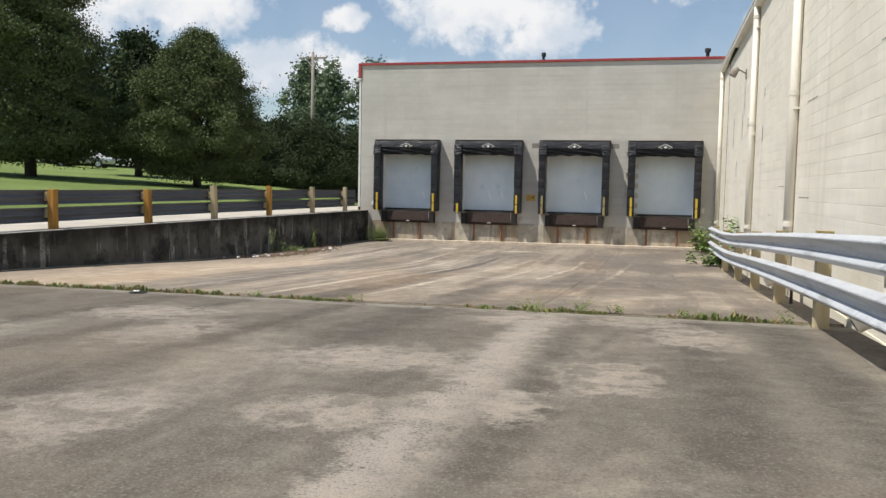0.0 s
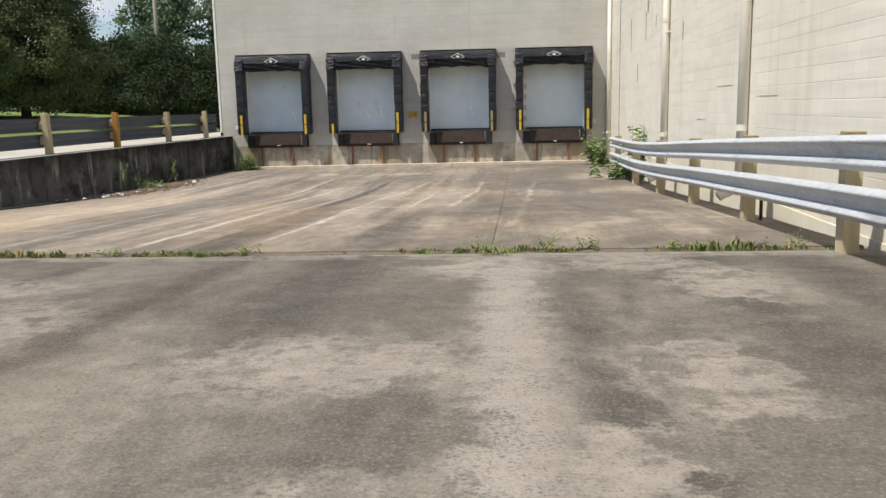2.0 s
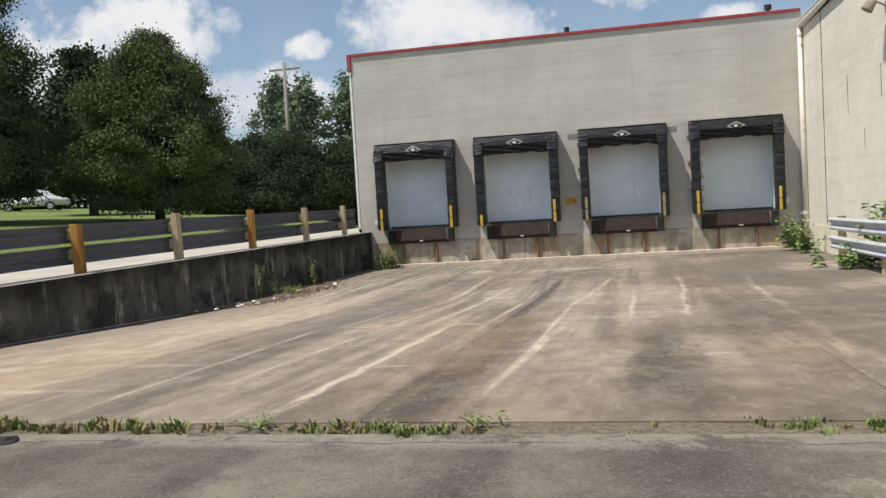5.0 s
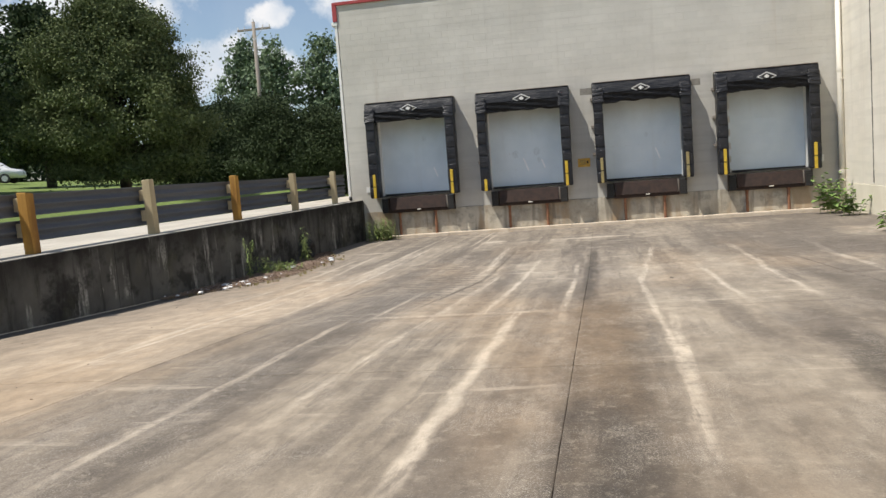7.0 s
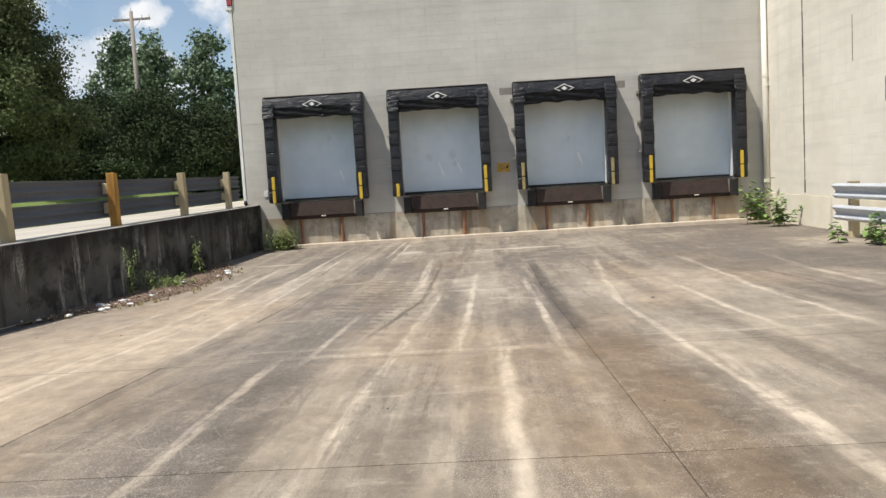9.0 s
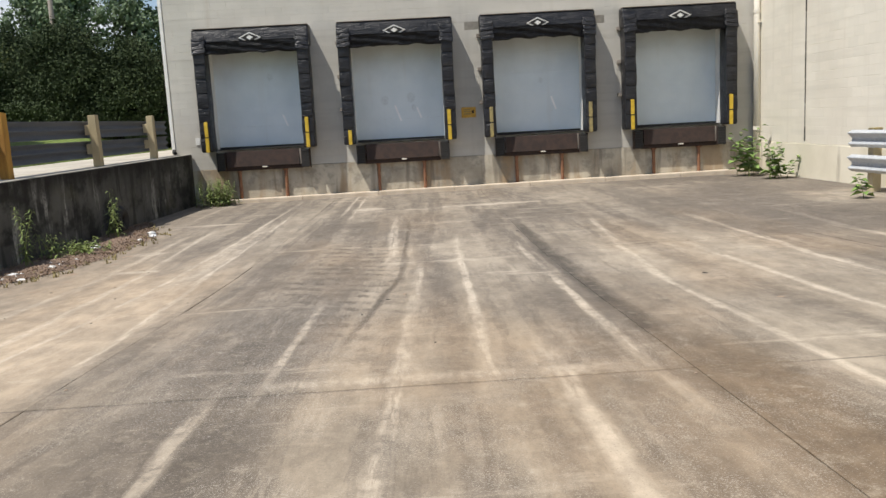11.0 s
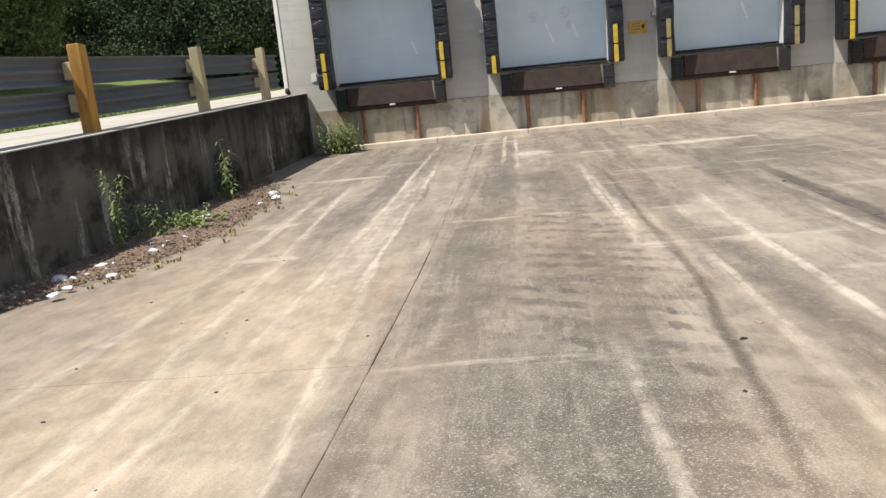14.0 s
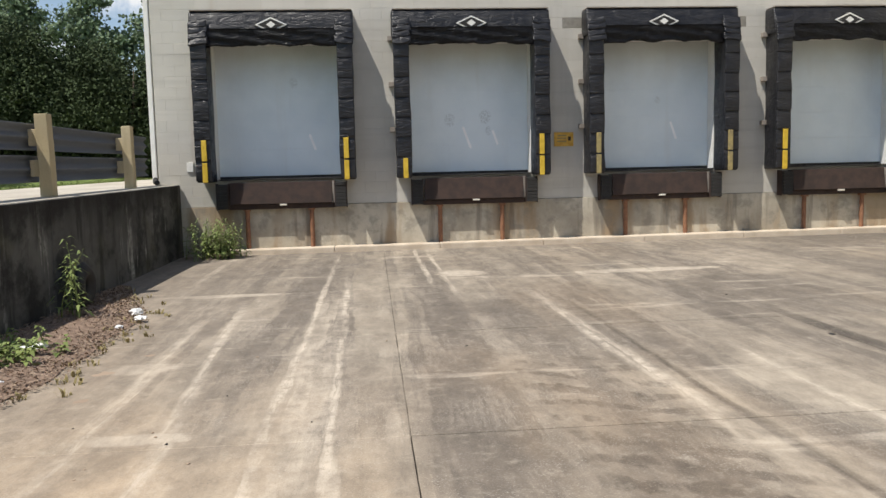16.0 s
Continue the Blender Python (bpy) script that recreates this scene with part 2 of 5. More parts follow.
    seam = N.math("MAXIMUM", seam, N.math("MULTIPLY", N.step(N.math("ABSOLUTE", N.math("SUBTRACT", near_lane, 5.66)), 0.10, 0.03), N.math("MULTIPLY", N.step(y, -10.0, -12.5), N.step(blot, 0.34, 0.55, 0.35, 1.0))))
    col = N.mix(N.math("MULTIPLY", seam, 0.75), col, (0.085, 0.072, 0.06))
    # dark rubber bands and the grubby drain line
    band = most(N, [track(N, wob, y, 5.98, 0.0, 0.42, -24.2, -17.0), N.math("MULTIPLY", track(N, wob, y, 5.72, 0.0, 0.13, -24.0, -8.5), 0.9), N.math("MULTIPLY", track(N, wob, y, 2.75, -0.06, 0.42, -23.8, -15.5), 0.4),
                    N.math("MULTIPLY", patch(N, P, (7.85, -21.6), 0.4, 1.9, blot), 0.85), N.math("MULTIPLY", track(N, wob, y, 3.98, 0.09, 0.05, -16.2, -13.0), 0.8), N.math("MULTIPLY", track(N, wob, y, 3.90, 0.0, 0.05, -13.2, -7.2), 0.7),
                    N.math("MULTIPLY", rip, 0.5), N.math("MULTIPLY", track(N, wob, y, 8.9, 0.03, 0.25, -22.0, -13.0), 0.6)])
    band = N.math("MULTIPLY", band, N.step(N.math("ADD", N.math("MULTIPLY", fine, 0.5), N.math("MULTIPLY", jag, 0.5)), 0.32, 0.56, 0.55, 1.0))
    col = N.mix(1.0, col, N.mix(band, (1.0, 1.0, 1.0), (0.42, 0.41, 0.40)), "MULTIPLY")
    # clay and rust tint
    clay = N.math("MULTIPLY", N.step(N.noise(N.stretch(P, 0.4, 0.13, 0, 9), 1, 5), 0.48, 0.68), N.step(y, -4.0, -14.0, 0.12, 0.32))
    col = N.mix(clay, col, (0.36, 0.25, 0.145), "MIX")
    # damp dark ground by the right-hand rail
    damp = N.math("MULTIPLY", N.step(N.math("ADD", x, N.step(y, -15.0, -20.0, 0.0, 2.0)), 8.0, 10.6), N.step(N.noise(P, 0.35, 6), 0.34, 0.54))
    col = N.mix(N.math("MULTIPLY", damp, 0.78), col, (0.105, 0.088, 0.073))
    # dull dirt washed out from the retaining wall
    silt = N.math("MULTIPLY", N.step(N.math("ADD", x, N.math("MULTIPLY", blot, 1.4)), 1.5, -0.4), 0.6)
    col = N.mix(silt, col, (0.185, 0.155, 0.125))
    # the retaining wall's shadow strip, deepened by a near-black stain in the colour
    shade_stain = N.math("MULTIPLY", N.step(N.math("ADD", x, N.math("MULTIPLY", N.math("SUBTRACT", fine, 0.5), 0.16)), -1.46, -1.56), N.step(y, -12.0, -14.0))
    col = N.mix(N.math("MULTIPLY", shade_stain, 0.82), col, (0.045, 0.043, 0.038))
    mid = N.noise(N.stretch(P, 1.35, 0.6, 1), 3.4, 9, 0.74)
    col = N.mix(1.0, col, N.mix(N.step(mid, 0.30, 0.70), (0.76, 0.755, 0.75), (1.24, 1.24, 1.235)), "MULTIPLY")
    dust = N.math("MULTIPLY", N.step(fine, 0.5, 0.74), 0.36)
    col = N.mix(dust, col, (0.46, 0.41, 0.33))
    rubbed = N.step(N.math("ADD", blot, N.math("MULTIPLY", wide, 0.5)), 0.68, 0.86)
    chips = N.math("MULTIPLY", N.step(grit, 0.55, 0.72), N.math("ADD", 0.14, N.math("MULTIPLY", rubbed, 0.3)))
    col = N.mix(chips, col, (0.56, 0.52, 0.45))
    col = N.mix(N.math("MULTIPLY", N.step(grit, 0.42, 0.26), 0.36), col, (0.085, 0.075, 0.065))
    worn = N.math("MULTIPLY", N.step(y, -15.0, -18.0), N.step(N.math("ADD", blot, N.math("MULTIPLY", thin, 0.5)), 0.70, 0.86))
    bead = N.noise(P, 120, 2, 0.7)
    col = N.mix(N.math("MULTIPLY", N.math("MULTIPLY", worn, 0.5), N.step(bead, 0.54, 0.64)), col, (0.50, 0.465, 0.41))
    col = N.mix(1.0, col, N.mix(N.step(y, -20.0, -13.0), (1.0, 0.96, 0.905), (1.0, 0.985, 0.972)), "MULTIPLY")
    # stones laid bare where wheels turn
    bare = N.math("MAXIMUM", patch(N, P, (3.0, -16.4), 0.9, 2.0, blot), N.math("MULTIPLY", patch(N, P, (2.9, -21.5), 0.5, 2.2, blot), 0.9))
    stones = N.noise(P, 88, 2, 0.7)
    col = N.mix(N.math("MULTIPLY", bare, N.math("MULTIPLY", N.step(stones, 0.55, 0.66), 0.42)), col, (0.60, 0.56, 0.50))
    col = N.mix(N.math("MULTIPLY", bare, N.math("MULTIPLY", N.step(stones, 0.45, 0.36), 0.32)), col, (0.09, 0.08, 0.07))
    rnd = N.add("ShaderNodeObjectInfo").outputs["Random"]
    col = N.mix(1.0, col, N.mix(rnd, (0.93, 0.93, 0.93), (1.05, 1.05, 1.05)), "MULTIPLY")
    h = N.math("ADD", N.math("MULTIPLY", fine, 0.6), N.math("MULTIPLY", grit, 0.55))
    return col, h, N.step(fine, 0.3, 0.7, 0.72, 0.95)


def apron_recipe(N, P):
    sep = N.add("ShaderNodeSeparateXYZ")
    N.put(sep.inputs[0], P)
    x, y = sep.outputs[0], sep.outputs[1]
    big = N.noise(P, 0.33, 6, 0.62, 0.6)
    mid = N.noise(N.stretch(P, 0.75, 0.36, 0, 4), 1, 6, 0.64, 0.4)
    rag = N.noise(P, 2.3, 9, 0.72)
    fine = N.noise(P, 8, 6, 0.68)
    grit = N.noise(P, 48, 3, 0.7)
    vor = N.add("ShaderNodeTexVoronoi")
    N.put(vor.inputs["Vector"], P)
    vor.inputs["Scale"].default_value = 62
    col = N.mix(N.step(big, 0.36, 0.64), (0.235, 0.205, 0.168), (0.315, 0.275, 0.225))
    worn = N.math("MULTIPLY", N.step(mid, 0.47, 0.62), N.step(fine, 0.3, 0.58, 0.4, 1.0))
    near = N.step(N.math("ADD", y, N.math("MULTIPLY", rag, 1.2)), -26.9, -27.4)
    col = N.mix(N.math("MULTIPLY", worn, N.math("ADD", 0.35, N.math("MULTIPLY", near, 0.5))), col, (0.52, 0.465, 0.385))
    col = N.mix(N.math("MULTIPLY", near, 0.28), col, (0.40, 0.36, 0.30))
    # grimy lanes
    dark = N.math("MULTIPLY", N.step(N.noise(N.stretch(P, 0.8, 0.14, 0, 8), 1, 5, 0.6, 0.3), 0.52, 0.66), 0.6)
    sway = N.math("ADD", x, N.math("MULTIPLY", N.math("SUBTRACT", mid, 0.5), 0.9))
    lanes = most(N, [track(N, sway, y, 9.95, 0.0, 0.30, -32.0, -26.2), track(N, sway, y, 11.2, 0.0, 0.50, -40, -24.6), track(N, sway, y, 7.75, 0.0, 0.60, -27.8, -24.2), track(N, sway, y, 12.2, 0.0, 0.5, -40, -24.2), track(N, sway, y, 6.65, 0.0, 0.35, -29.6, -24.3),
                     track(N, sway, y, 5.2, 0.0, 0.3, -30, -25.0), track(N, sway, y, 7.1, 0.02, 0.5, -34, -29.2), track(N, sway, y, 4.0, 0.0, 0.35, -28, -24.5)])
    dark = N.math("MAXIMUM", dark, N.math("MULTIPLY", lanes, N.step(rag, 0.3, 0.6, 0.25, 0.75)))
    col = N.mix(dark, col, (0.135, 0.119, 0.102))
    rag = N.math("ADD", N.math("MULTIPLY", rag, 0.72), N.math("MULTIPLY", N.noise(N.stretch(P, 2.6, 0.55, 0, 15), 1, 7, 0.7), 0.28))
    rag = N.step(rag, 0.36, 0.64, 0.12, 0.92)
    light = most(N, [patch(N, P, (9.25, -25.2), 0.75, 0.75, rag), patch(N, P, (10.6, -25.05), 0.7, 0.55, rag), patch(N, P, (7.45, -31.3), 0.55, 0.8, rag), patch(N, P, (4.9, -26.6), 0.9, 0.7, rag),
                     patch(N, P, (8.4, -28.7), 1.0, 0.65, rag), patch(N, P, (6.0, -28.0), 0.5, 1.1, rag), patch(N, P, (8.85, -30.7), 0.5, 0.5, rag), patch(N, P, (9.9, -30.1), 0.35, 0.6, rag), patch(N, P, (10.5, -28.9), 0.45, 0.9, rag), patch(N, P, (3.4, -28.5), 1.2, 0.6, rag), patch(N, P, (11.2, -26.2), 0.5, 1.0, rag),
                     N.math("MULTIPLY", track(N, x, y, 9.52, 0.0, 0.42, -33.5, -25.0), N.step(rag, 0.36, 0.56))])
    col = N.mix(N.math("MULTIPLY", N.math("MULTIPLY", light, 0.9), N.step(N.math("ADD", rag, N.math("MULTIPLY", fine, 0.6)), 0.52, 0.86, 0.22, 1.0)), col, (0.57, 0.505, 0.43))
    mid2 = N.noise(P, 4.2, 9, 0.76)
    col = N.mix(1.0, col, N.mix(N.step(mid2, 0.30, 0.70), (0.80, 0.795, 0.79), (1.17, 1.17, 1.165)), "MULTIPLY")
    edge = N.math("MULTIPLY", N.step(N.math("ADD", y, N.math("MULTIPLY", fine, 0.3)), -24.62, -24.42), N.step(rag, 0.25, 0.5))
    col = N.mix(N.math("MULTIPLY", edge, 0.85), col, (0.50, 0.46, 0.385))
    split = N.step(N.math("ABSOLUTE", N.math("ADD", y, N.math("ADD", 24.40, N.math("MULTIPLY", N.noise(N.stretch(P, 1.1, 0, 0, 2), 1, 5, 0.6), 0.3)))), 0.014, 0.004)
    col = N.mix(N.math("MULTIPLY", N.math("MULTIPLY", split, N.step(big, 0.42, 0.5)), 0.85), col, (0.06, 0.05, 0.042))
    core = N.math("MULTIPLY", track(N, N.math("ADD", x, N.math("MULTIPLY", N.math("SUBTRACT", rag, 0.5), 0.35)), y, 9.45, 0.0, 0.26, -34.0, -24.6), N.step(grit, 0.38, 0.56, 0.15, 1.0))
    col = N.mix(N.math("MULTIPLY", core, 0.8), col, (0.60, 0.54, 0.47))
    tan = N.math("MULTIPLY", N.step(N.noise(N.stretch(P, 0.2, 0.1, 0, 2), 1, 3), 0.5, 0.68), 0.35)
    col = N.mix(tan, col, (0.33, 0.26, 0.18))
    col = N.mix(N.math("MULTIPLY", N.step(grit, 0.53, 0.66), 0.38), col, (0.60, 0.55, 0.48))
    col = N.mix(N.math("MULTIPLY", N.step(grit, 0.46, 0.33), 0.45), col, (0.09, 0.08, 0.07))
    h = N.math("ADD", N.math("MULTIPLY", fine, 0.4), N.math("ADD", N.math("MULTIPLY", grit, 0.6), N.math("MULTIPLY", vor.outputs[0], 0.5)))
    return col, h, N.step(fine, 0.3, 0.7, 0.75, 0.95)


def block_paint(base, worn, streak, rust):
    def recipe(N, P):
        big, fine = N.noise(P, 0.45, 5, 0.6), N.noise(P, 26, 4, 0.7)
        pits = N.noise(P, 110, 2, 0.7)
        run = N.noise(N.stretch(P, 2.4, 2.4, 0.16), 1, 5, 0.6)
        course = N.noise(N.stretch(P, 0.25, 0.25, 4.92), 1, 2)
        col = N.mix(N.step(big, 0.35, 0.68), base, worn)
        col = N.mix(N.math("MULTIPLY", N.step(course, 0.5, 0.7), 0.35), col, tuple(v * 0.82 for v in base))
        col = N.mix(N.math("MULTIPLY", N.step(run, 0.55, 0.75), 0.4), col, streak)
        col = N.mix(N.math("MULTIPLY", N.step(N.noise(N.stretch(P, 3.4, 3.4, 0.12, 7), 1, 4), 0.62, 0.76), rust), col, (0.36, 0.24, 0.13))
        rnd = N.add("ShaderNodeObjectInfo").outputs["Random"]
        isl = N.add("ShaderNodeNewGeometry").outputs["Random Per Island"]
        v = N.math("FRACT", N.math("ADD", rnd, isl))
        col = N.mix(1.0, col, N.mix(v, (0.965, 0.965, 0.965), (1.025, 1.02, 1.02)), "MULTIPLY")
        col = N.mix(N.math("MULTIPLY", N.step(pits, 0.6, 0.75), 0.16), col, (0.22, 0.2, 0.17))
        return col, N.math("ADD", N.math("MULTIPLY", fine, 0.6), N.math("MULTIPLY", pits, 0.5)), N.step(fine, 0.3, 0.7, 0.72, 0.92)
    return recipe


def retain_recipe(N, P):
    sep = N.add("ShaderNodeSeparateXYZ")
    N.put(sep.inputs[0], P)
    run = N.noise(N.stretch(P, 2.6, 2.6, 0.5), 1, 6, 0.66)
    run2 = N.noise(N.stretch(P, 3.1, 3.1, 0.4, 4), 1, 6, 0.66)
    fine, big = N.noise(P, 24, 4, 0.7), N.noise(P, 0.8, 5)
    cloud = N.noise(N.stretch(P, 1.0, 1.0, 1.5, 17), 1.1, 7, 0.68)
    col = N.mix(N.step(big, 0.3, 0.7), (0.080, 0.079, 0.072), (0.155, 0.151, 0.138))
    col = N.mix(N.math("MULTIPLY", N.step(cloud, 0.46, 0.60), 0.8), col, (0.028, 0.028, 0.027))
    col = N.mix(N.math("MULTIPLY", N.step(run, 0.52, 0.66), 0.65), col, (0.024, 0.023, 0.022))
    pale = N.math("MULTIPLY", N.step(run2, 0.55, 0.62), N.step(N.noise(N.stretch(P, 0.7, 0.7, 1.2, 9), 1, 4), 0.40, 0.56))
    col = N.mix(N.math("MULTIPLY", N.math("MULTIPLY", pale, N.step(fine, 0.3, 0.6)), 0.85), col, (0.42, 0.41, 0.375))
    col = N.mix(N.math("MULTIPLY", N.step(N.noise(P, 1.3, 5, 0.6), 0.52, 0.7), 0.4), col, (0.10, 0.098, 0.062))
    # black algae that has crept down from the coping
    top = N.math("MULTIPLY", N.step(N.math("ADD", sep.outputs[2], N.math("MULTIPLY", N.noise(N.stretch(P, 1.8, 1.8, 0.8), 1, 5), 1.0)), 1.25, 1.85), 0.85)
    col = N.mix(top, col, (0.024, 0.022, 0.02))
    col = N.mix(N.math("MULTIPLY", N.step(fine, 0.56, 0.75), 0.15), col, (0.15, 0.14, 0.125))
    return col, fine, N.step(fine, 0.3, 0.7, 0.8, 0.95)


def base_recipe(N, P):
    run = N.noise(N.stretch(P, 3.0, 3.0, 0.3), 1, 5, 0.6)
    rust = N.noise(N.stretch(P, 1.3, 1.3, 0.25, 3), 1, 5, 0.6)
    fine, big = N.noise(P, 22, 4, 0.7), N.noise(P, 1.1, 5)
    col = N.mix(N.step(big, 0.3, 0.7), (0.34, 0.30, 0.235), (0.58, 0.53, 0.43))
    col = N.mix(N.math("MULTIPLY", N.step(rust, 0.47, 0.62), 0.7), col, (0.30, 0.20, 0.105))
    col = N.mix(N.math("MULTIPLY", N.step(run, 0.52, 0.66), 0.6), col, (0.12, 0.10, 0.078))
    col = N.mix(N.math("MULTIPLY", N.step(N.noise(P, 2.6, 6, 0.65), 0.48, 0.62), 0.5), col, (0.20, 0.185, 0.155))
    col = N.mix(N.math("MULTIPLY", N.step(fine, 0.55, 0.75), 0.25), col, (0.2, 0.18, 0.15))
    return col, fine, N.step(fine, 0.3, 0.7, 0.75, 0.95)


def side_base_recipe(N, P):
    run = N.noise(N.stretch(P, 2.0, 2.0, 0.25, 5), 1, 5, 0.6)
    fine, big = N.noise(P, 22, 4, 0.7), N.noise(P, 0.9, 5)
    col = N.mix(N.step(big, 0.3, 0.7), (0.72, 0.66, 0.52), (0.82, 0.76, 0.62))
    col = N.mix(N.math("MULTIPLY", N.step(run, 0.60, 0.72), 0.6), col, (0.24, 0.19, 0.13))
    col = N.mix(N.math("MULTIPLY", N.step(fine, 0.58, 0.75), 0.25), col, (0.38, 0.33, 0.25))
    return col, fine, N.step(fine, 0.3, 0.7, 0.75, 0.95)


def slab_recipe(N, P):
    big, fine, grit = N.noise(P, 0.6, 5), N.noise(P, 12, 5, 0.65), N.noise(P, 90, 2)
    col = N.mix(N.step(big, 0.3, 0.7), (0.43, 0.39, 0.325), (0.54, 0.50, 0.425))
    col = N.mix(N.math("MULTIPLY", N.step(fine, 0.52, 0.75), 0.4), col, (0.26, 0.23, 0.185))
    col = N.mix(N.math("MULTIPLY", N.step(N.noise(N.stretch(P, 2, 0.2, 1), 1, 4), 0.55, 0.7), 0.45), col, (0.33, 0.29, 0.24))
    col = N.mix(N.math("MULTIPLY", N.step(grit, 0.6, 0.75), 0.2), col, (0.2, 0.18, 0.16))
    return col, N.math("ADD", fine, grit), N.step(fine, 0.3, 0.7, 0.75, 0.95)


def lawn_recipe(N, P):
    big, fine, blade = N.noise(P, 0.25, 5), N.noise(P, 3, 5), N.noise(P, 40, 3, 0.7)
    col = N.mix(N.step(big, 0.35, 0.65), (0.15, 0.21, 0.045), (0.20, 0.27, 0.065))
    col = N.mix(N.math("MULTIPLY", N.step(fine, 0.5, 0.7), 0.5), col, (0.16, 0.19, 0.06))
    col = N.mix(N.math("MULTIPLY", N.step(blade, 0.45, 0.7), 0.5), col, (0.10, 0.15, 0.035))
    return col, blade, N.step(fine, 0.3, 0.7, 0.85, 0.95)


def leaf_recipe(a, b):
    def recipe(N, P):
        isl = N.add("ShaderNodeNewGeometry").outputs["Random Per Island"]
        n = N.noise(P, 0.7, 3)
        col = N.mix(N.math("MULTIPLY", N.math("ADD", isl, n), 0.5), a, b)
        return col, None, N.step(isl, 0, 1, 0.7, 0.9)
    return recipe


def zinc_recipe(N, P):
    n1, n2 = N.noise(P, 14, 4, 0.6), N.noise(N.stretch(P, 1, 0.2, 5), 2, 4)
    col = N.mix(N.step(n1, 0.3, 0.7), (0.43, 0.45, 0.475), (0.55, 0.57, 0.59))
    col = N.mix(N.math("MULTIPLY", N.step(n2, 0.56, 0.75), 0.45), col, (0.16, 0.15, 0.14))
    return col, n1, N.step(n1, 0.3, 0.7, 0.45, 0.6)


def vinyl_recipe(N, P):
    n1, n2 = N.noise(P, 5, 5, 0.6, 0.8), N.noise(P, 45, 3)
    fold = N.noise(N.stretch(P, 3.2, 3.2, 11, 2), 1, 4, 0.55, 1.4)
    scuff = N.noise(N.stretch(P, 3, 3, 9), 1, 4)
    col = N.mix(N.step(n1, 0.3, 0.7), (0.007, 0.007, 0.009), (0.016, 0.016, 0.019))
    col = N.mix(N.math("MULTIPLY", N.step(scuff, 0.6, 0.75), 0.25), col, (0.06, 0.055, 0.05))
    h = N.math("ADD", N.math("MULTIPLY", n1, 0.7), N.math("ADD", N.math("MULTIPLY", fold, 1.3), N.math("MULTIPLY", n2, 0.08)))
    return col, h, N.step(n1, 0.3, 0.7, 0.30, 0.55)


def door_recipe(N, P):
    sep = N.add("ShaderNodeSeparateXYZ")
    N.put(sep.inputs[0], P)
    big, fine = N.noise(P, 1.2, 5), N.noise(P, 30, 3)
    run = N.noise(N.stretch(P, 4, 4, 0.3), 1, 4)
    col = N.mix(N.step(big, 0.3, 0.7), (0.66, 0.735, 0.775), (0.74, 0.805, 0.835))
    col = N.mix(N.math("MULTIPLY", N.step(run, 0.56, 0.75), 0.15), col, (0.55, 0.54, 0.5))
    # soot plus the head pad's shade, painted in as a darker door top
    soot_shade = N.math("MULTIPLY", N.step(N.math("ADD", sep.outputs[2], N.math("MULTIPLY", N.noise(P, 2, 4), 0.6)), 3.1, 4.5), 0.62)
    col = N.mix(soot_shade, col, (0.32, 0.30, 0.25))
    # grey smudges rubbed on by loads
    flat = N.add("ShaderNodeCombineXYZ")
    N.put(flat.inputs[0], sep.outputs[0]), N.put(flat.inputs[1], sep.outputs[2])
    rag = N.noise(P, 7, 5, 0.65)
    rub = most(N, [patch(N, flat.outputs[0], c, r, r * 1.2, rag) for c, r in (((3.28, 2.42), 0.10), ((3.98, 2.47), 0.11), ((4.05, 2.20), 0.07), ((7.45, 2.75), 0.06), ((0.3, 3.2), 0.08))])
    col = N.mix(N.math("MULTIPLY", N.math("MULTIPLY", rub, N.step(fine, 0.4, 0.6)), 0.4), col, (0.34, 0.36, 0.36))
    col = N.mix(N.math("MULTIPLY", N.step(fine, 0.6, 0.75), 0.08), col, (0.3, 0.28, 0.25))
    return col, fine, N.step(big, 0.3, 0.7, 0.38, 0.55)


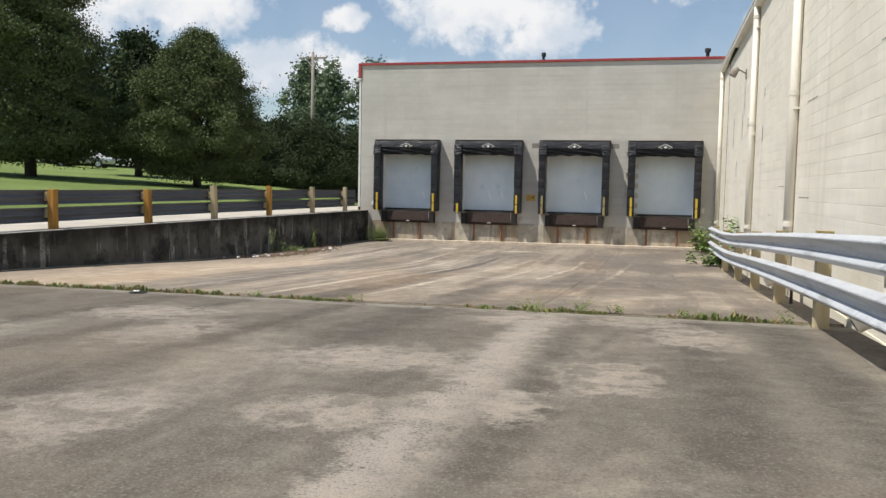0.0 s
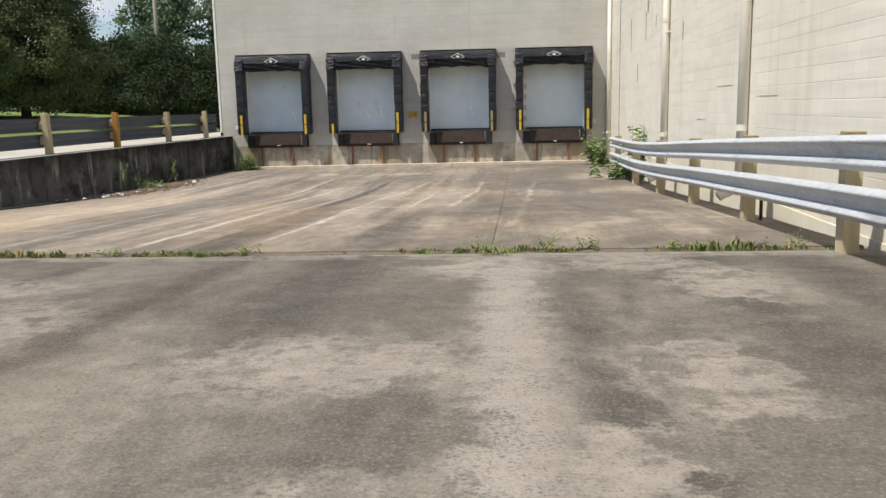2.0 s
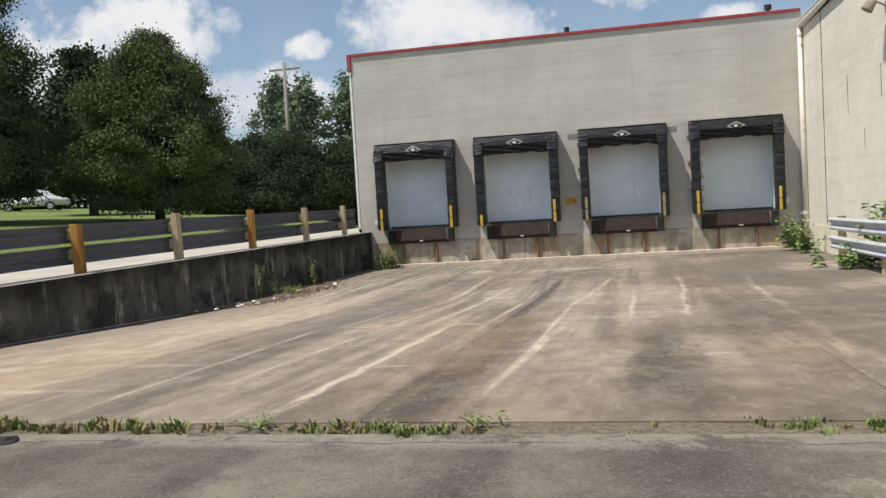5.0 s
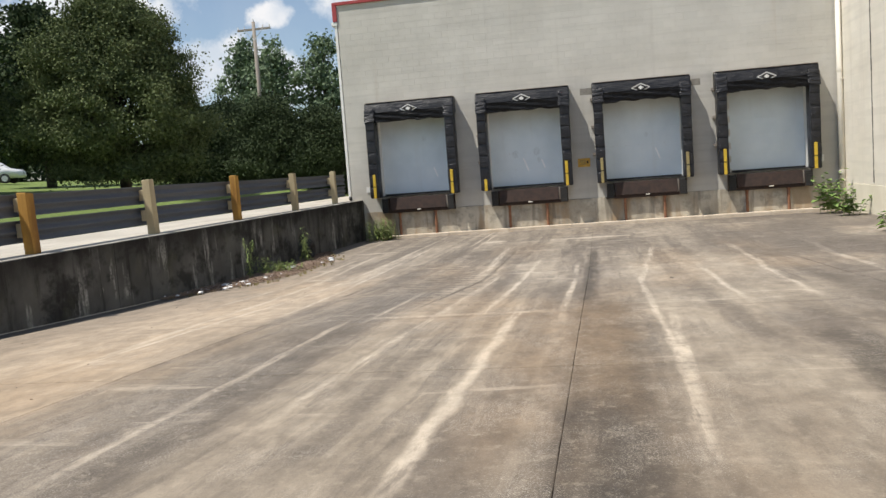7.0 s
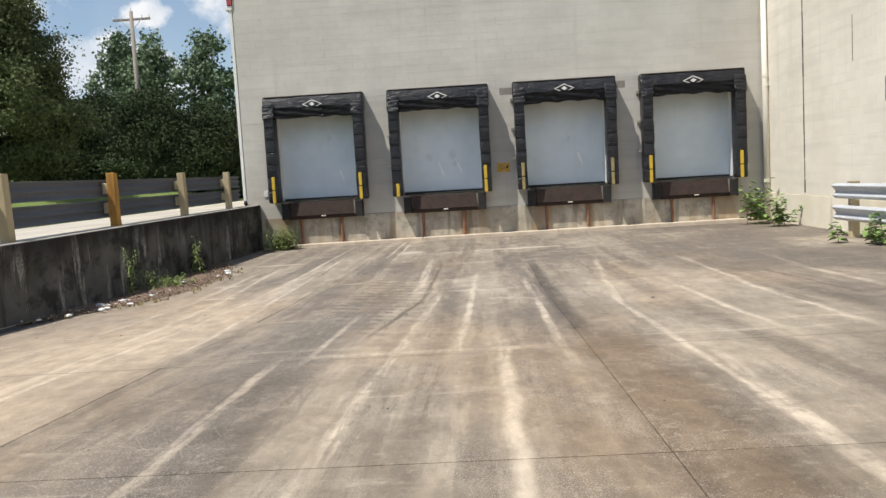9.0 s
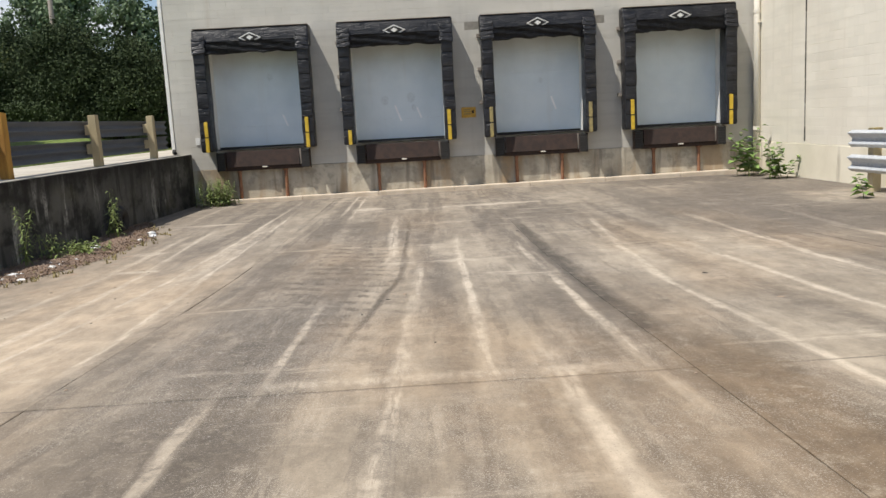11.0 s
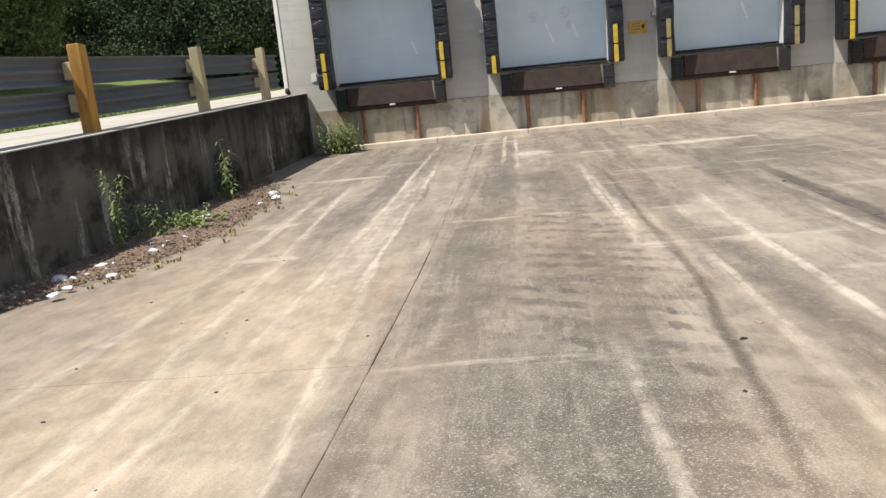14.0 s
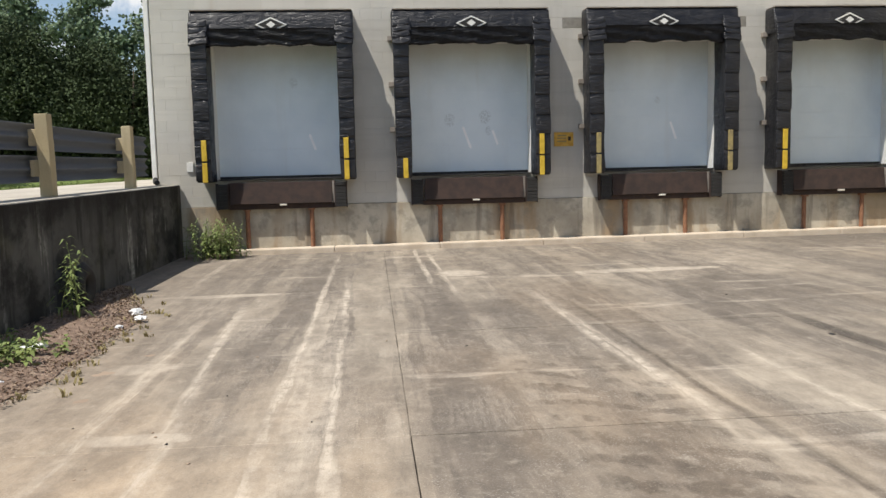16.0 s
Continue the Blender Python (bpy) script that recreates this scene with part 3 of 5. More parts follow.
M = dict(
    yard=material("yard_concrete", yard_recipe, bump=0.003),
    apron=material("worn_aggregate_paving", apron_recipe, bump=0.006),
    soil=simple("soil_in_joint", (0.10, 0.08, 0.055), (0.23, 0.19, 0.135), 20, 0.95, bump=0.01),
    joint=simple("joint_filler", (0.035, 0.03, 0.026), (0.08, 0.068, 0.055), 20, 0.95, bump=0.004),
    pale_block=material("cream_painted_block", block_paint((0.74, 0.69, 0.585), (0.80, 0.755, 0.65), (0.60, 0.545, 0.45), 0.14), bump=0.002),
    grey_block=material("grey_painted_block", block_paint((0.50, 0.477, 0.425), (0.575, 0.552, 0.495), (0.41, 0.385, 0.335), 0.15), bump=0.003),
    bare_block=simple("bare_patch_block", (0.22, 0.20, 0.17), (0.30, 0.28, 0.24), 8, 0.9),
    side_base=material("cream_foundation", side_base_recipe, bump=0.004),
    kerb=simple("dusty_kerb_concrete", (0.50, 0.41, 0.31), (0.64, 0.55, 0.44), 3, 0.9, bump=0.004),
    base=material("stained_foundation", base_recipe, bump=0.004),
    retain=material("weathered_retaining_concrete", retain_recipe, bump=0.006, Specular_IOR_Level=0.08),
    slab=material("sunlit_concrete_slab", slab_recipe, bump=0.006),
    lawn=material("lawn", lawn_recipe, bump=0.04),
    zinc=material("galvanised_steel", zinc_recipe, metal=0.1, bump=0.0015, Specular_IOR_Level=0.3),
    # darker copy of the rail steel; the back's shade is in the colour
    shaded_zinc=simple("shaded_steel_back", (0.10, 0.110, 0.125), (0.145, 0.156, 0.172), 2, 0.72, 0.15, bump=0.0, sy=0.2),
    vinyl=material("black_vinyl", vinyl_recipe, bump=0.018, Specular_IOR_Level=0.45),
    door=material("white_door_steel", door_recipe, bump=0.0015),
    white=simple("white_paint", (0.72, 0.71, 0.67), (0.80, 0.79, 0.75), 5, 0.5),
    pipe=simple("cream_pipe_paint", (0.72, 0.675, 0.58), (0.79, 0.745, 0.65), 4, 0.5, sz=0.3),
    red=simple("red_coping_metal", (0.30, 0.035, 0.04), (0.40, 0.06, 0.06), 4, 0.5),
    rust=simple("rusted_steel", (0.036, 0.024, 0.020), (0.07, 0.044, 0.035), 7, 0.8, 0.2),
    rust_pipe=simple("rusty_leg_steel", (0.20, 0.09, 0.05), (0.30, 0.15, 0.08), 9, 0.85),
    rubber=simple("black_rubber", (0.014, 0.013, 0.012), (0.03, 0.028, 0.026), 9, 0.75),
    yellow=simple("yellow_paint", (0.52, 0.34, 0.02), (0.70, 0.48, 0.05), 9, 0.55),
    dull_yellow=simple("grimy_yellow_paint", (0.22, 0.18, 0.09), (0.38, 0.30, 0.12), 14, 0.75),
    sign=simple("faded_sign_paint", (0.55, 0.30, 0.03), (0.68, 0.42, 0.08), 16, 0.6),
    post_pale=simple("weathered_pale_wood", (0.42, 0.34, 0.20), (0.56, 0.47, 0.30), 4, 0.85, bump=0.006, sz=0.15),
    post_orange=simple("ochre_stained_wood", (0.22, 0.10, 0.018), (0.50, 0.27, 0.05), 5, 0.8, bump=0.006, sz=0.2),
    bark=simple("bark", (0.05, 0.04, 0.03), (0.10, 0.08, 0.06), 8, 0.95, bump=0.02, sz=0.3),
    pole=simple("grey_pole_wood", (0.22, 0.19, 0.16), (0.32, 0.28, 0.24), 3, 0.9, sz=0.1),
    leaf=material("broad_leaf", leaf_recipe((0.038, 0.057, 0.024), (0.185, 0.215, 0.092)), Specular_IOR_Level=0.15),
    # paler green with the haze of distance mixed into the leaf colour
    leaf_far=material("far_leaf", leaf_recipe((0.10, 0.145, 0.085), (0.22, 0.275, 0.165)), Specular_IOR_Level=0.15),
    leaf_dark=material("hedge_leaf", leaf_recipe((0.022, 0.036, 0.018), (0.082, 0.110, 0.050)), Specular_IOR_Level=0.15),
    weed=material("weed_leaf", leaf_recipe((0.09, 0.14, 0.03), (0.24, 0.28, 0.09))),
    sapling=material("sapling_leaf", leaf_recipe((0.10, 0.18, 0.035), (0.24, 0.34, 0.10))),
    dry=material("dry_leaf", leaf_recipe((0.13, 0.085, 0.06), (0.38, 0.29, 0.21))),
    dry_grass=material("dry_grass_blade", leaf_recipe((0.16, 0.13, 0.05), (0.34, 0.28, 0.13))),
    litter=simple("white_litter", (0.66, 0.66, 0.66), (0.80, 0.80, 0.79), 12, 0.6),
    # near-white for the painted streaks of leaked sunlight
    streak_white=simple("painted_sunlight_white", (0.94, 0.94, 0.94), (0.96, 0.96, 0.96), 3, 0.3, bump=0.0),
    litter_bed=simple("leaf_mould", (0.13, 0.085, 0.06), (0.27, 0.19, 0.14), 14, 0.95, bump=0.01),
    # near-black that paints the shade inside hollow things
    dark=simple("inside_shade", (0.01, 0.01, 0.01), (0.02, 0.02, 0.02), 6, 0.9),
    roof=simple("roof_membrane", (0.28, 0.27, 0.25), (0.36, 0.35, 0.32), 2, 0.9),
    car=simple("white_car_paint", (0.74, 0.74, 0.75), (0.78, 0.78, 0.79), 2, 0.3),
    car_glass=simple("dark_car_glass", (0.02, 0.022, 0.025), (0.03, 0.033, 0.036), 3, 0.1),
)


# ---------------------------------------------------------------- mesh helpers
def finish(bm, name, mat, parent=None, smooth=False):
    me = bpy.data.meshes.new(name)
    bm.normal_update()
    bm.to_mesh(me)
    bm.free()
    me.materials.append(mat)
    if smooth:
        for p in me.polygons:
            p.use_smooth = True
    ob = new(name, me)
    ob.parent = parent
    return ob


def part(name, bm, mat, parent, label="", smooth=False):
    ob = finish(bm, name, mat, parent, smooth)
    if label:
        ob["label"] = label
    return ob


def thing(name, x, y, z, label, category, group="", rz=0.0):
    ob = new(name)
    ob.matrix_basis = pose(x, y, z, 0, 0, rz)
    return tagged(ob, label, category, group)


def box(x0, x1, y0, y1, z0, z1, bevel=0.0, bm=None):
    own = bmesh.new()
    bmesh.ops.create_cube(own, size=1.0)
    for v in own.verts:
        v.co = Vector(((x0 + x1) / 2 + v.co.x * (x1 - x0), (y0 + y1) / 2 + v.co.y * (y1 - y0), (z0 + z1) / 2 + v.co.z * (z1 - z0)))
    if bevel:
        bmesh.ops.bevel(own, geom=own.edges[:], offset=bevel, segments=2, affect="EDGES", profile=0.6)
    if bm is None:
        return own
    me = bpy.data.meshes.new("tmp")
    own.to_mesh(me)
    own.free()
    bm.from_mesh(me)
    bpy.data.meshes.remove(me)
    return bm


def tube(points, radii, sides=10, bm=None, caps=True):
    """A tapered tube along points."""
    bm = bm or bmesh.new()
    rings = []
    pts = [Vector(p) for p in points]
    for i, p in enumerate(pts):
        d = (pts[min(i + 1, len(pts) - 1)] - pts[max(i - 1, 0)]).normalized()
        a = d.orthogonal().normalized() if i == 0 else (rings_a - d * rings_a.dot(d)).normalized()
        rings_a = a
        b = d.cross(a)
        r = radii[i] if isinstance(radii, (list, tuple)) else radii
        rings.append([bm.verts.new(p + (a * math.cos(k * math.tau / sides) + b * math.sin(k * math.tau / sides)) * r) for k in range(sides)])
    for r0, r1 in zip(rings, rings[1:]):
        for k in range(sides):
            bm.faces.new((r0[k], r0[(k + 1) % sides], r1[(k + 1) % sides], r1[k]))
    if caps:
        bm.faces.new(rings[0][::-1])
        bm.faces.new(rings[-1])
    return bm


def sweep(profile, path, bm=None):
    """An open profile of (out, up) offsets swept along path; path holds (point, outward) pairs."""
    bm = bm or bmesh.new()
    rows = []
    for p, out in path:
        p, out = Vector(p), Vector(out).normalized()
        rows.append([bm.verts.new(p + out * a + Vector((0, 0, b))) for a, b in profile])
    for r0, r1 in zip(rows, rows[1:]):
        for k in range(len(profile) - 1):
            bm.faces.new((r0[k], r0[k + 1], r1[k + 1], r1[k]))
    return bm


def mesh_from(name, verts, faces, mat, parent=None):
    me = bpy.data.meshes.new(name)
    me.from_pydata(verts, [], faces)
    me.materials.append(mat)
    me.update()
    ob = new(name, me)
    ob.parent = parent
    return ob


# ---------------------------------------------------------------- ground levels
YS = (-200.0, -60.0, -40.0, -33.0, -29.0, -24.5, -21.0, -17.7, -14.6, -11.4, -6.0, 0.0, 60.0)
ZS = (2.6, 1.62, 1.22, 1.04, 0.89, 0.71, 0.545, 0.385, 0.215, 0.085, 0.02, -0.04, -0.04)


def level(x, y):
    """Height of the paved yard."""
    s = 0.0
    for d in (-1.2, -0.6, 0.0, 0.6, 1.2):
        s += float(np.interp(y + d, YS, ZS))
    return s / 5 + 0.005 * (min(max(x, -2), 13) - 2)


def bank(x, y):
    """Height of the lawn beyond the slab."""
    k = min(max((-5.2 - x) / 4.5, 0), 1)
    z = 1.24 + 0.85 * k * k * (3 - 2 * k)
    far = max(-9.5 - x, 0)
    return z + 0.055 * min(far, 34) + 0.02 * max(far - 34, 0) + 0.05 * math.sin(x * 0.35) * math.sin(y * 0.27) * k


def grid(xs, ys, height, bm=None):
    bm = bm or bmesh.new()
    rows = [[bm.verts.new((x, y, height(x, y))) for x in xs] for y in ys]
    for a, b in zip(rows, rows[1:]):
        for k in range(len(xs) - 1):
            bm.faces.new((a[k], a[k + 1], b[k + 1], b[k]))
    return bm


def span(a, b, n):
    return [a + (b - a) * i / n for i in range(n + 1)]


# ---------------------------------------------------------------- ground
def build_ground():
    xs = [-900, -400, -200, -120, -80] + span(-60, -6, 27) + [-5, -4.5, -2.2, -2.1, 5, 13, 40, 120, 400, 900]
    ys = [-900, -400, -200, -120] + span(-80, 80, 40) + [120, 200, 400, 900]
    bm = grid(xs, ys, lambda x, y: bank(x, y) if x < -2.15 else level(x, y) - 0.35)
    tagged(finish(bm, "ground", M["lawn"], smooth=True), "mown green lawn rising away behind the slab", "lawn", kind="structure")
    bm = grid(span(-1.86, 13.3, 10), [-150, -90, -60] + span(-50, -24.35, 24), level)
    bmesh.ops.solidify(bm, geom=bm.faces[:], thickness=0.2)
    tagged(finish(bm, "pavement", M["apron"], smooth=False), "dark worn aggregate paving with pale scuffed patches", "paving", kind="structure")
    # soil bed that shows in the open joint and under the slab joints
    bm = grid(span(-1.9, 13.1, 8), span(-24.6, 0.1, 30), lambda x, y: level(x, y) - 0.03)
    tagged(finish(bm, "trim_joint_bed", M["joint"]), "dark dirt and filler in the concrete joints", "joint filler", kind="structure")
    bm = grid(span(-1.8, 13.1, 60), span(-24.4, -23.98, 3), lambda x, y: level(x, y) - 0.012 + 0.012 * noise.noise((x * 3, y * 5, 0)))
    tagged(finish(bm, "trim_soil_strip", M["soil"]), "strip of brown soil in the open paving joint", "soil", kind="structure")


JOINT_Y = (-0.3, -2.4, -5.45, -8.5, -11.55, -14.62, -17.68, -20.8, -24.0)
JOINT_X = (-1.86, 1.92, 5.66, 9.24, 13.17)


def build_yard():
    yard = tagged(new("floor"), "stained concrete loading yard cast in joined slabs", "concrete yard", kind="structure")
    for i in range(len(JOINT_X) - 1):
        for j in range(len(JOINT_Y) - 1):
            g = 0.003
            gx = 0.002 if j > 3 else 0.001
            x0, x1, y1, y0 = JOINT_X[i] + gx, JOINT_X[i + 1] - gx, JOINT_Y[j] - g, JOINT_Y[j + 1] + g
            xs, ys = [x0, x0 + 0.008] + span(x0, x1, 5)[1:-1] + [x1 - 0.008, x1], [y0, y0 + 0.008] + span(y0, y1, 22)[1:-1] + [y1 - 0.008, y1]
            lift = random.uniform(-0.003, 0.003)

            def top(x, y):
                edge = x in (xs[0], xs[-1]) or y in (ys[0], ys[-1])
                return level(x, y) + lift - (0.003 if edge else 0)
            bm = grid(xs, ys, top)
            for v in bm.verts:
                if v.co.x in (xs[0], xs[-1]) or min(abs(v.co.x - xs[0]), abs(v.co.x - xs[-1])) < 1e-5:
                    inward = 1 if v.co.x < (x0 + x1) / 2 else -1
                    v.co.x += inward * 0.006 * max(0, noise.noise((v.co.x * 3 + inward, v.co.y * 2.6, 3)))
            rim = [e for e in bm.edges if e.is_boundary]
            down = bmesh.ops.extrude_edge_only(bm, edges=rim)
            for v in down["geom"]:
                if isinstance(v, bmesh.types.BMVert):
                    v.co.z -= 0.06
            bmesh.ops.recalc_face_normals(bm, faces=bm.faces[:])
            part("slab", bm, M["yard"], yard)


build_ground()
build_yard()


# ---------------------------------------------------------------- walls
DOORS = (0.0, 3.66, 7.32, 10.98)
FLOOR_Z, HEAD_Z = 1.37, 3.98
ROOF_Z = 7.72


def in_opening(x, z, pad=0.0):
    return FLOOR_Z - pad < z < HEAD_Z + pad and any(abs(x - d) < 1.22 + pad for d in DOORS)


def build_dock_building():
    wall = tagged(new("wall_dock"), "grey-cream painted concrete block wall with four dock openings", "block wall", kind="structure")
    # solid backing with the four openings left free
    bm = bmesh.new()
    y0, y1 = 0.006, 0.50
    cuts = [-2.25] + [c for d in DOORS for c in (d - 1.22, d + 1.22)] + [13.17]
    for k in range(0, len(cuts), 2):
        box(cuts[k], cuts[k + 1], y0, y1, 0.86, ROOF_Z, bm=bm)
    for d in DOORS:
        box(d - 1.22, d + 1.22, y0, y1, HEAD_Z, ROOF_Z, bm=bm)
        box(d - 1.22, d + 1.22, y0, y1, 0.86, FLOOR_Z - 0.02, bm=bm)
    part("wall_core", bm, M["grey_block"], wall)
    bm = box(-2.25, 13.17, -0.018, 0.50, -0.4, 0.855, 0.008)
    part("foundation", bm, M["base"], wall, "stained concrete foundation band")
    bm = box(-2.25, -1.95, 0.505, 26.0, -0.4, ROOF_Z)
    tagged(finish(bm, "wall_dock_side", M["grey_block"]), "painted block side wall of the dock building", "block wall", kind="structure")
    bm = box(-2.25, 30.0, 26.0, 26.3, -0.4, ROOF_Z)
    tagged(finish(bm, "wall_dock_back", M["grey_block"]), "painted block back wall of the dock building", "block wall", kind="structure")
    bm = box(-1.94, 30.0, 0.51, 26.0, ROOF_Z - 0.35, ROOF_Z - 0.1)
    tagged(finish(bm, "roof_dock", M["roof"]), "flat membrane roof of the dock building", "roof", kind="structure")
    bm = box(-1.9, 13.0, 0.51, 6.0, 1.1, FLOOR_Z - 0.02)
    tagged(finish(bm, "floor_dock", M["base"]), "concrete dock floor behind the doors", "floor", kind="structure")
    # red coping with a drop at the corner
    coping = tagged(new("trim_coping"), "red metal roof coping with a thin drip edge", "coping", kind="structure")
    for a, b in zip(span(-2.33, 13.15, 5), span(-2.33, 13.15, 5)[1:]):
        part("coping_strip", box(a + 0.003, b - 0.003, -0.06, 0.56, ROOF_Z, ROOF_Z + 0.10, 0.008), M["red"], coping)
    part("corner_fascia", box(-2.40, -2.255, -0.05, 26.0, ROOF_Z - 0.52, ROOF_Z + 0.095, 0.01), M["red"], coping)
    part("corner_gutter", box(-2.46, -2.26, -0.03, 26.0, ROOF_Z - 0.66, ROOF_Z - 0.53, 0.02), M["white"], coping)
    # low kerb along the foot of the wall
    kerb = tagged(new("kerb"), "low pale concrete kerb along the dock wall", "kerb", kind="structure")
    for a, b in zip(span(-1.0, 13.0, 7), span(-1.0, 13.0, 7)[1:]):
        bm = box(a + 0.003, b - 0.003, -0.33, -0.022, -0.2, 0.058, 0.02)
        for v in bm.verts:
            v.co.z += 0.006 * v.co.x + 0.003 * noise.noise(v.co * 3)
        part("kerb_stone", bm, M["kerb"], kerb)
    return wall


def build_right_building():
    wall = tagged(new("wall_side"), "sunlit cream painted concrete block wall with fine cracks", "block wall", kind="structure")
    bm = box(13.174, 13.5, -70.0, 26.0, 0.84, 7.25)
    part("wall_core", bm, M["pale_block"], wall)
    bm = box(13.15, 13.5, -70.0, -0.005, -0.5, 0.835, 0.006)
    part("foundation", bm, M["side_base"], wall, "streaked pale concrete foundation")
    # dark vertical control joint, open and patched
    bm = bmesh.new()
    z = 0.9
    while z < 7.0:
        h = random.uniform(0.25, 0.7)
        w = random.uniform(0.012, 0.03)
        box(13.160, 13.18, -2.76 - w, -2.76 + w, z, z + h - 0.02, bm=bm)
        z += h
    part("control_joint", bm, M["joint"], wall, "dark cracked control joint")
    bm = bmesh.new()
    for y, z0, z1 in ((-5.6, 3.9, 4.9), (-8.6, 4.0, 4.75), (-7.1, 2.9, 3.4), (-10.3, 4.2, 4.5), (-13.9, 3.6, 4.0), (-14.0, 4.7, 4.9)):
        box(13.162, 13.176, y - 0.005, y + 0.005, z0, z1, bm=bm)
    for y, z, w in ((-20.7, 3.93, 0.9), (-17.7, 2.53, 1.1), (-20.3, 2.33, 1.0), (-15.9, 1.92, 0.8), (-25.5, 4.13, 1.2), (-23.2, 5.35, 1.3), (-28.0, 3.73, 1.4)):
        n = int(w / 0.1)
        for k in range(n):
            q = y - w / 2 + k * 0.1
            box(13.1655, 13.176, q, q + 0.1, z - random.uniform(0.0005, 0.0025), z + random.uniform(0.0005, 0.0025), bm=bm)
    part("crack", bm, M["joint"], wall, "open mortar cracks")
    bm = box(13.15, 30.0, -70.3, -70.0, -0.5, 7.25)
    tagged(finish(bm, "wall_side_end", M["pale_block"]), "cream painted end wall of the side building", "block wall", kind="structure")
    bm = box(13.07, 30.0, -70.0, 26.0, 7.255, 7.35)
    tagged(finish(bm, "roof_side", M["roof"]), "low roof of the side building", "roof", kind="structure")
    # eave gutter
    gut = tagged(new("trim_gutter"), "pale metal eave gutter along the side building", "gutter", kind="structure")
    for a, b in zip(span(-0.1, -66, 11), span(-0.1, -66, 11)[1:]):
        bm = bmesh.new()
        prof2 = [(0.0, 0.0), (0.13, 0.0), (0.17, 0.06), (0.17, 0.17), (0.19, 0.17), (0.19, 0.2), (0.0, 0.2), (0.0, 0.0)]
        sweep(prof2, [((13.17, a - 0.004, 7.16), (-1, 0, 0)), ((13.17, b + 0.004, 7.16), (-1, 0, 0))], bm)
        bmesh.ops.contextual_create(bm, geom=[e for e in bm.edges if e.is_boundary])
        bmesh.ops.recalc_face_normals(bm, faces=bm.faces[:])
        part("gutter_length", bm, M["pipe"], gut)
    return wall


wall_dock = build_dock_building()
wall_side = build_right_building()


def build_retaining_wall():
    wall = tagged(new("wall_retaining"), "dark streaked concrete retaining wall, black with algae", "retaining wall", kind="structure")
    ys = [-0.02, -6.4, -14.68, -22.0, -29.5, -37.0, -44.0]
    for a, b in zip(ys, ys[1:]):
        bm = box(-2.12, -1.86, b + 0.006, a - 0.006, -0.5, 1.285, 0.014)
        bmesh.ops.subdivide_edges(bm, edges=[e for e in bm.edges if e.calc_length() > 2], cuts=14)
        for v in bm.verts:
            v.co.x += 0.008 * noise.noise(v.co * 0.9)
            v.co.z += 0.006 * noise.noise(v.co * 2.3) if v.co.z > 1 else 0
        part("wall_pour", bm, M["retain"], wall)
    foot = tagged(new("trim_wall_foot"), "thin pale mortar line at the foot of the retaining wall", "mortar line", kind="structure")
    for a, b in zip(span(-12.9, -24.0, 10), span(-12.9, -24.0, 10)[1:]):
        bm = box(-1.856, -1.843, b, a - 0.002, 0, 0.034, 0.003)
        for v in bm.verts:
            v.co.z += level(-1.85, v.co.y) - 0.024 + 0.004 * noise.noise((v.co.y * 4, 0, 0))
        part("mortar_strip", bm, M["slab"], foot)
    slab = tagged(new("pavement_upper"), "bright sunlit concrete slab above the retaining wall", "concrete slab", kind="structure")
    ys = [0.0] + span(-3.0, -45.0, 10)
    for a, b in zip(ys, ys[1:]):
        bm = box(-4.75, -1.888, b + 0.006, a - 0.006, 0.9, 1.296, 0.012)
        part("slab", bm, M["slab"], slab)
    bm = box(-4.75, -2.26, 0.006, 26.0, 0.9, 1.296, 0.012)
    part("slab", bm, M["slab"], slab)


build_retaining_wall()


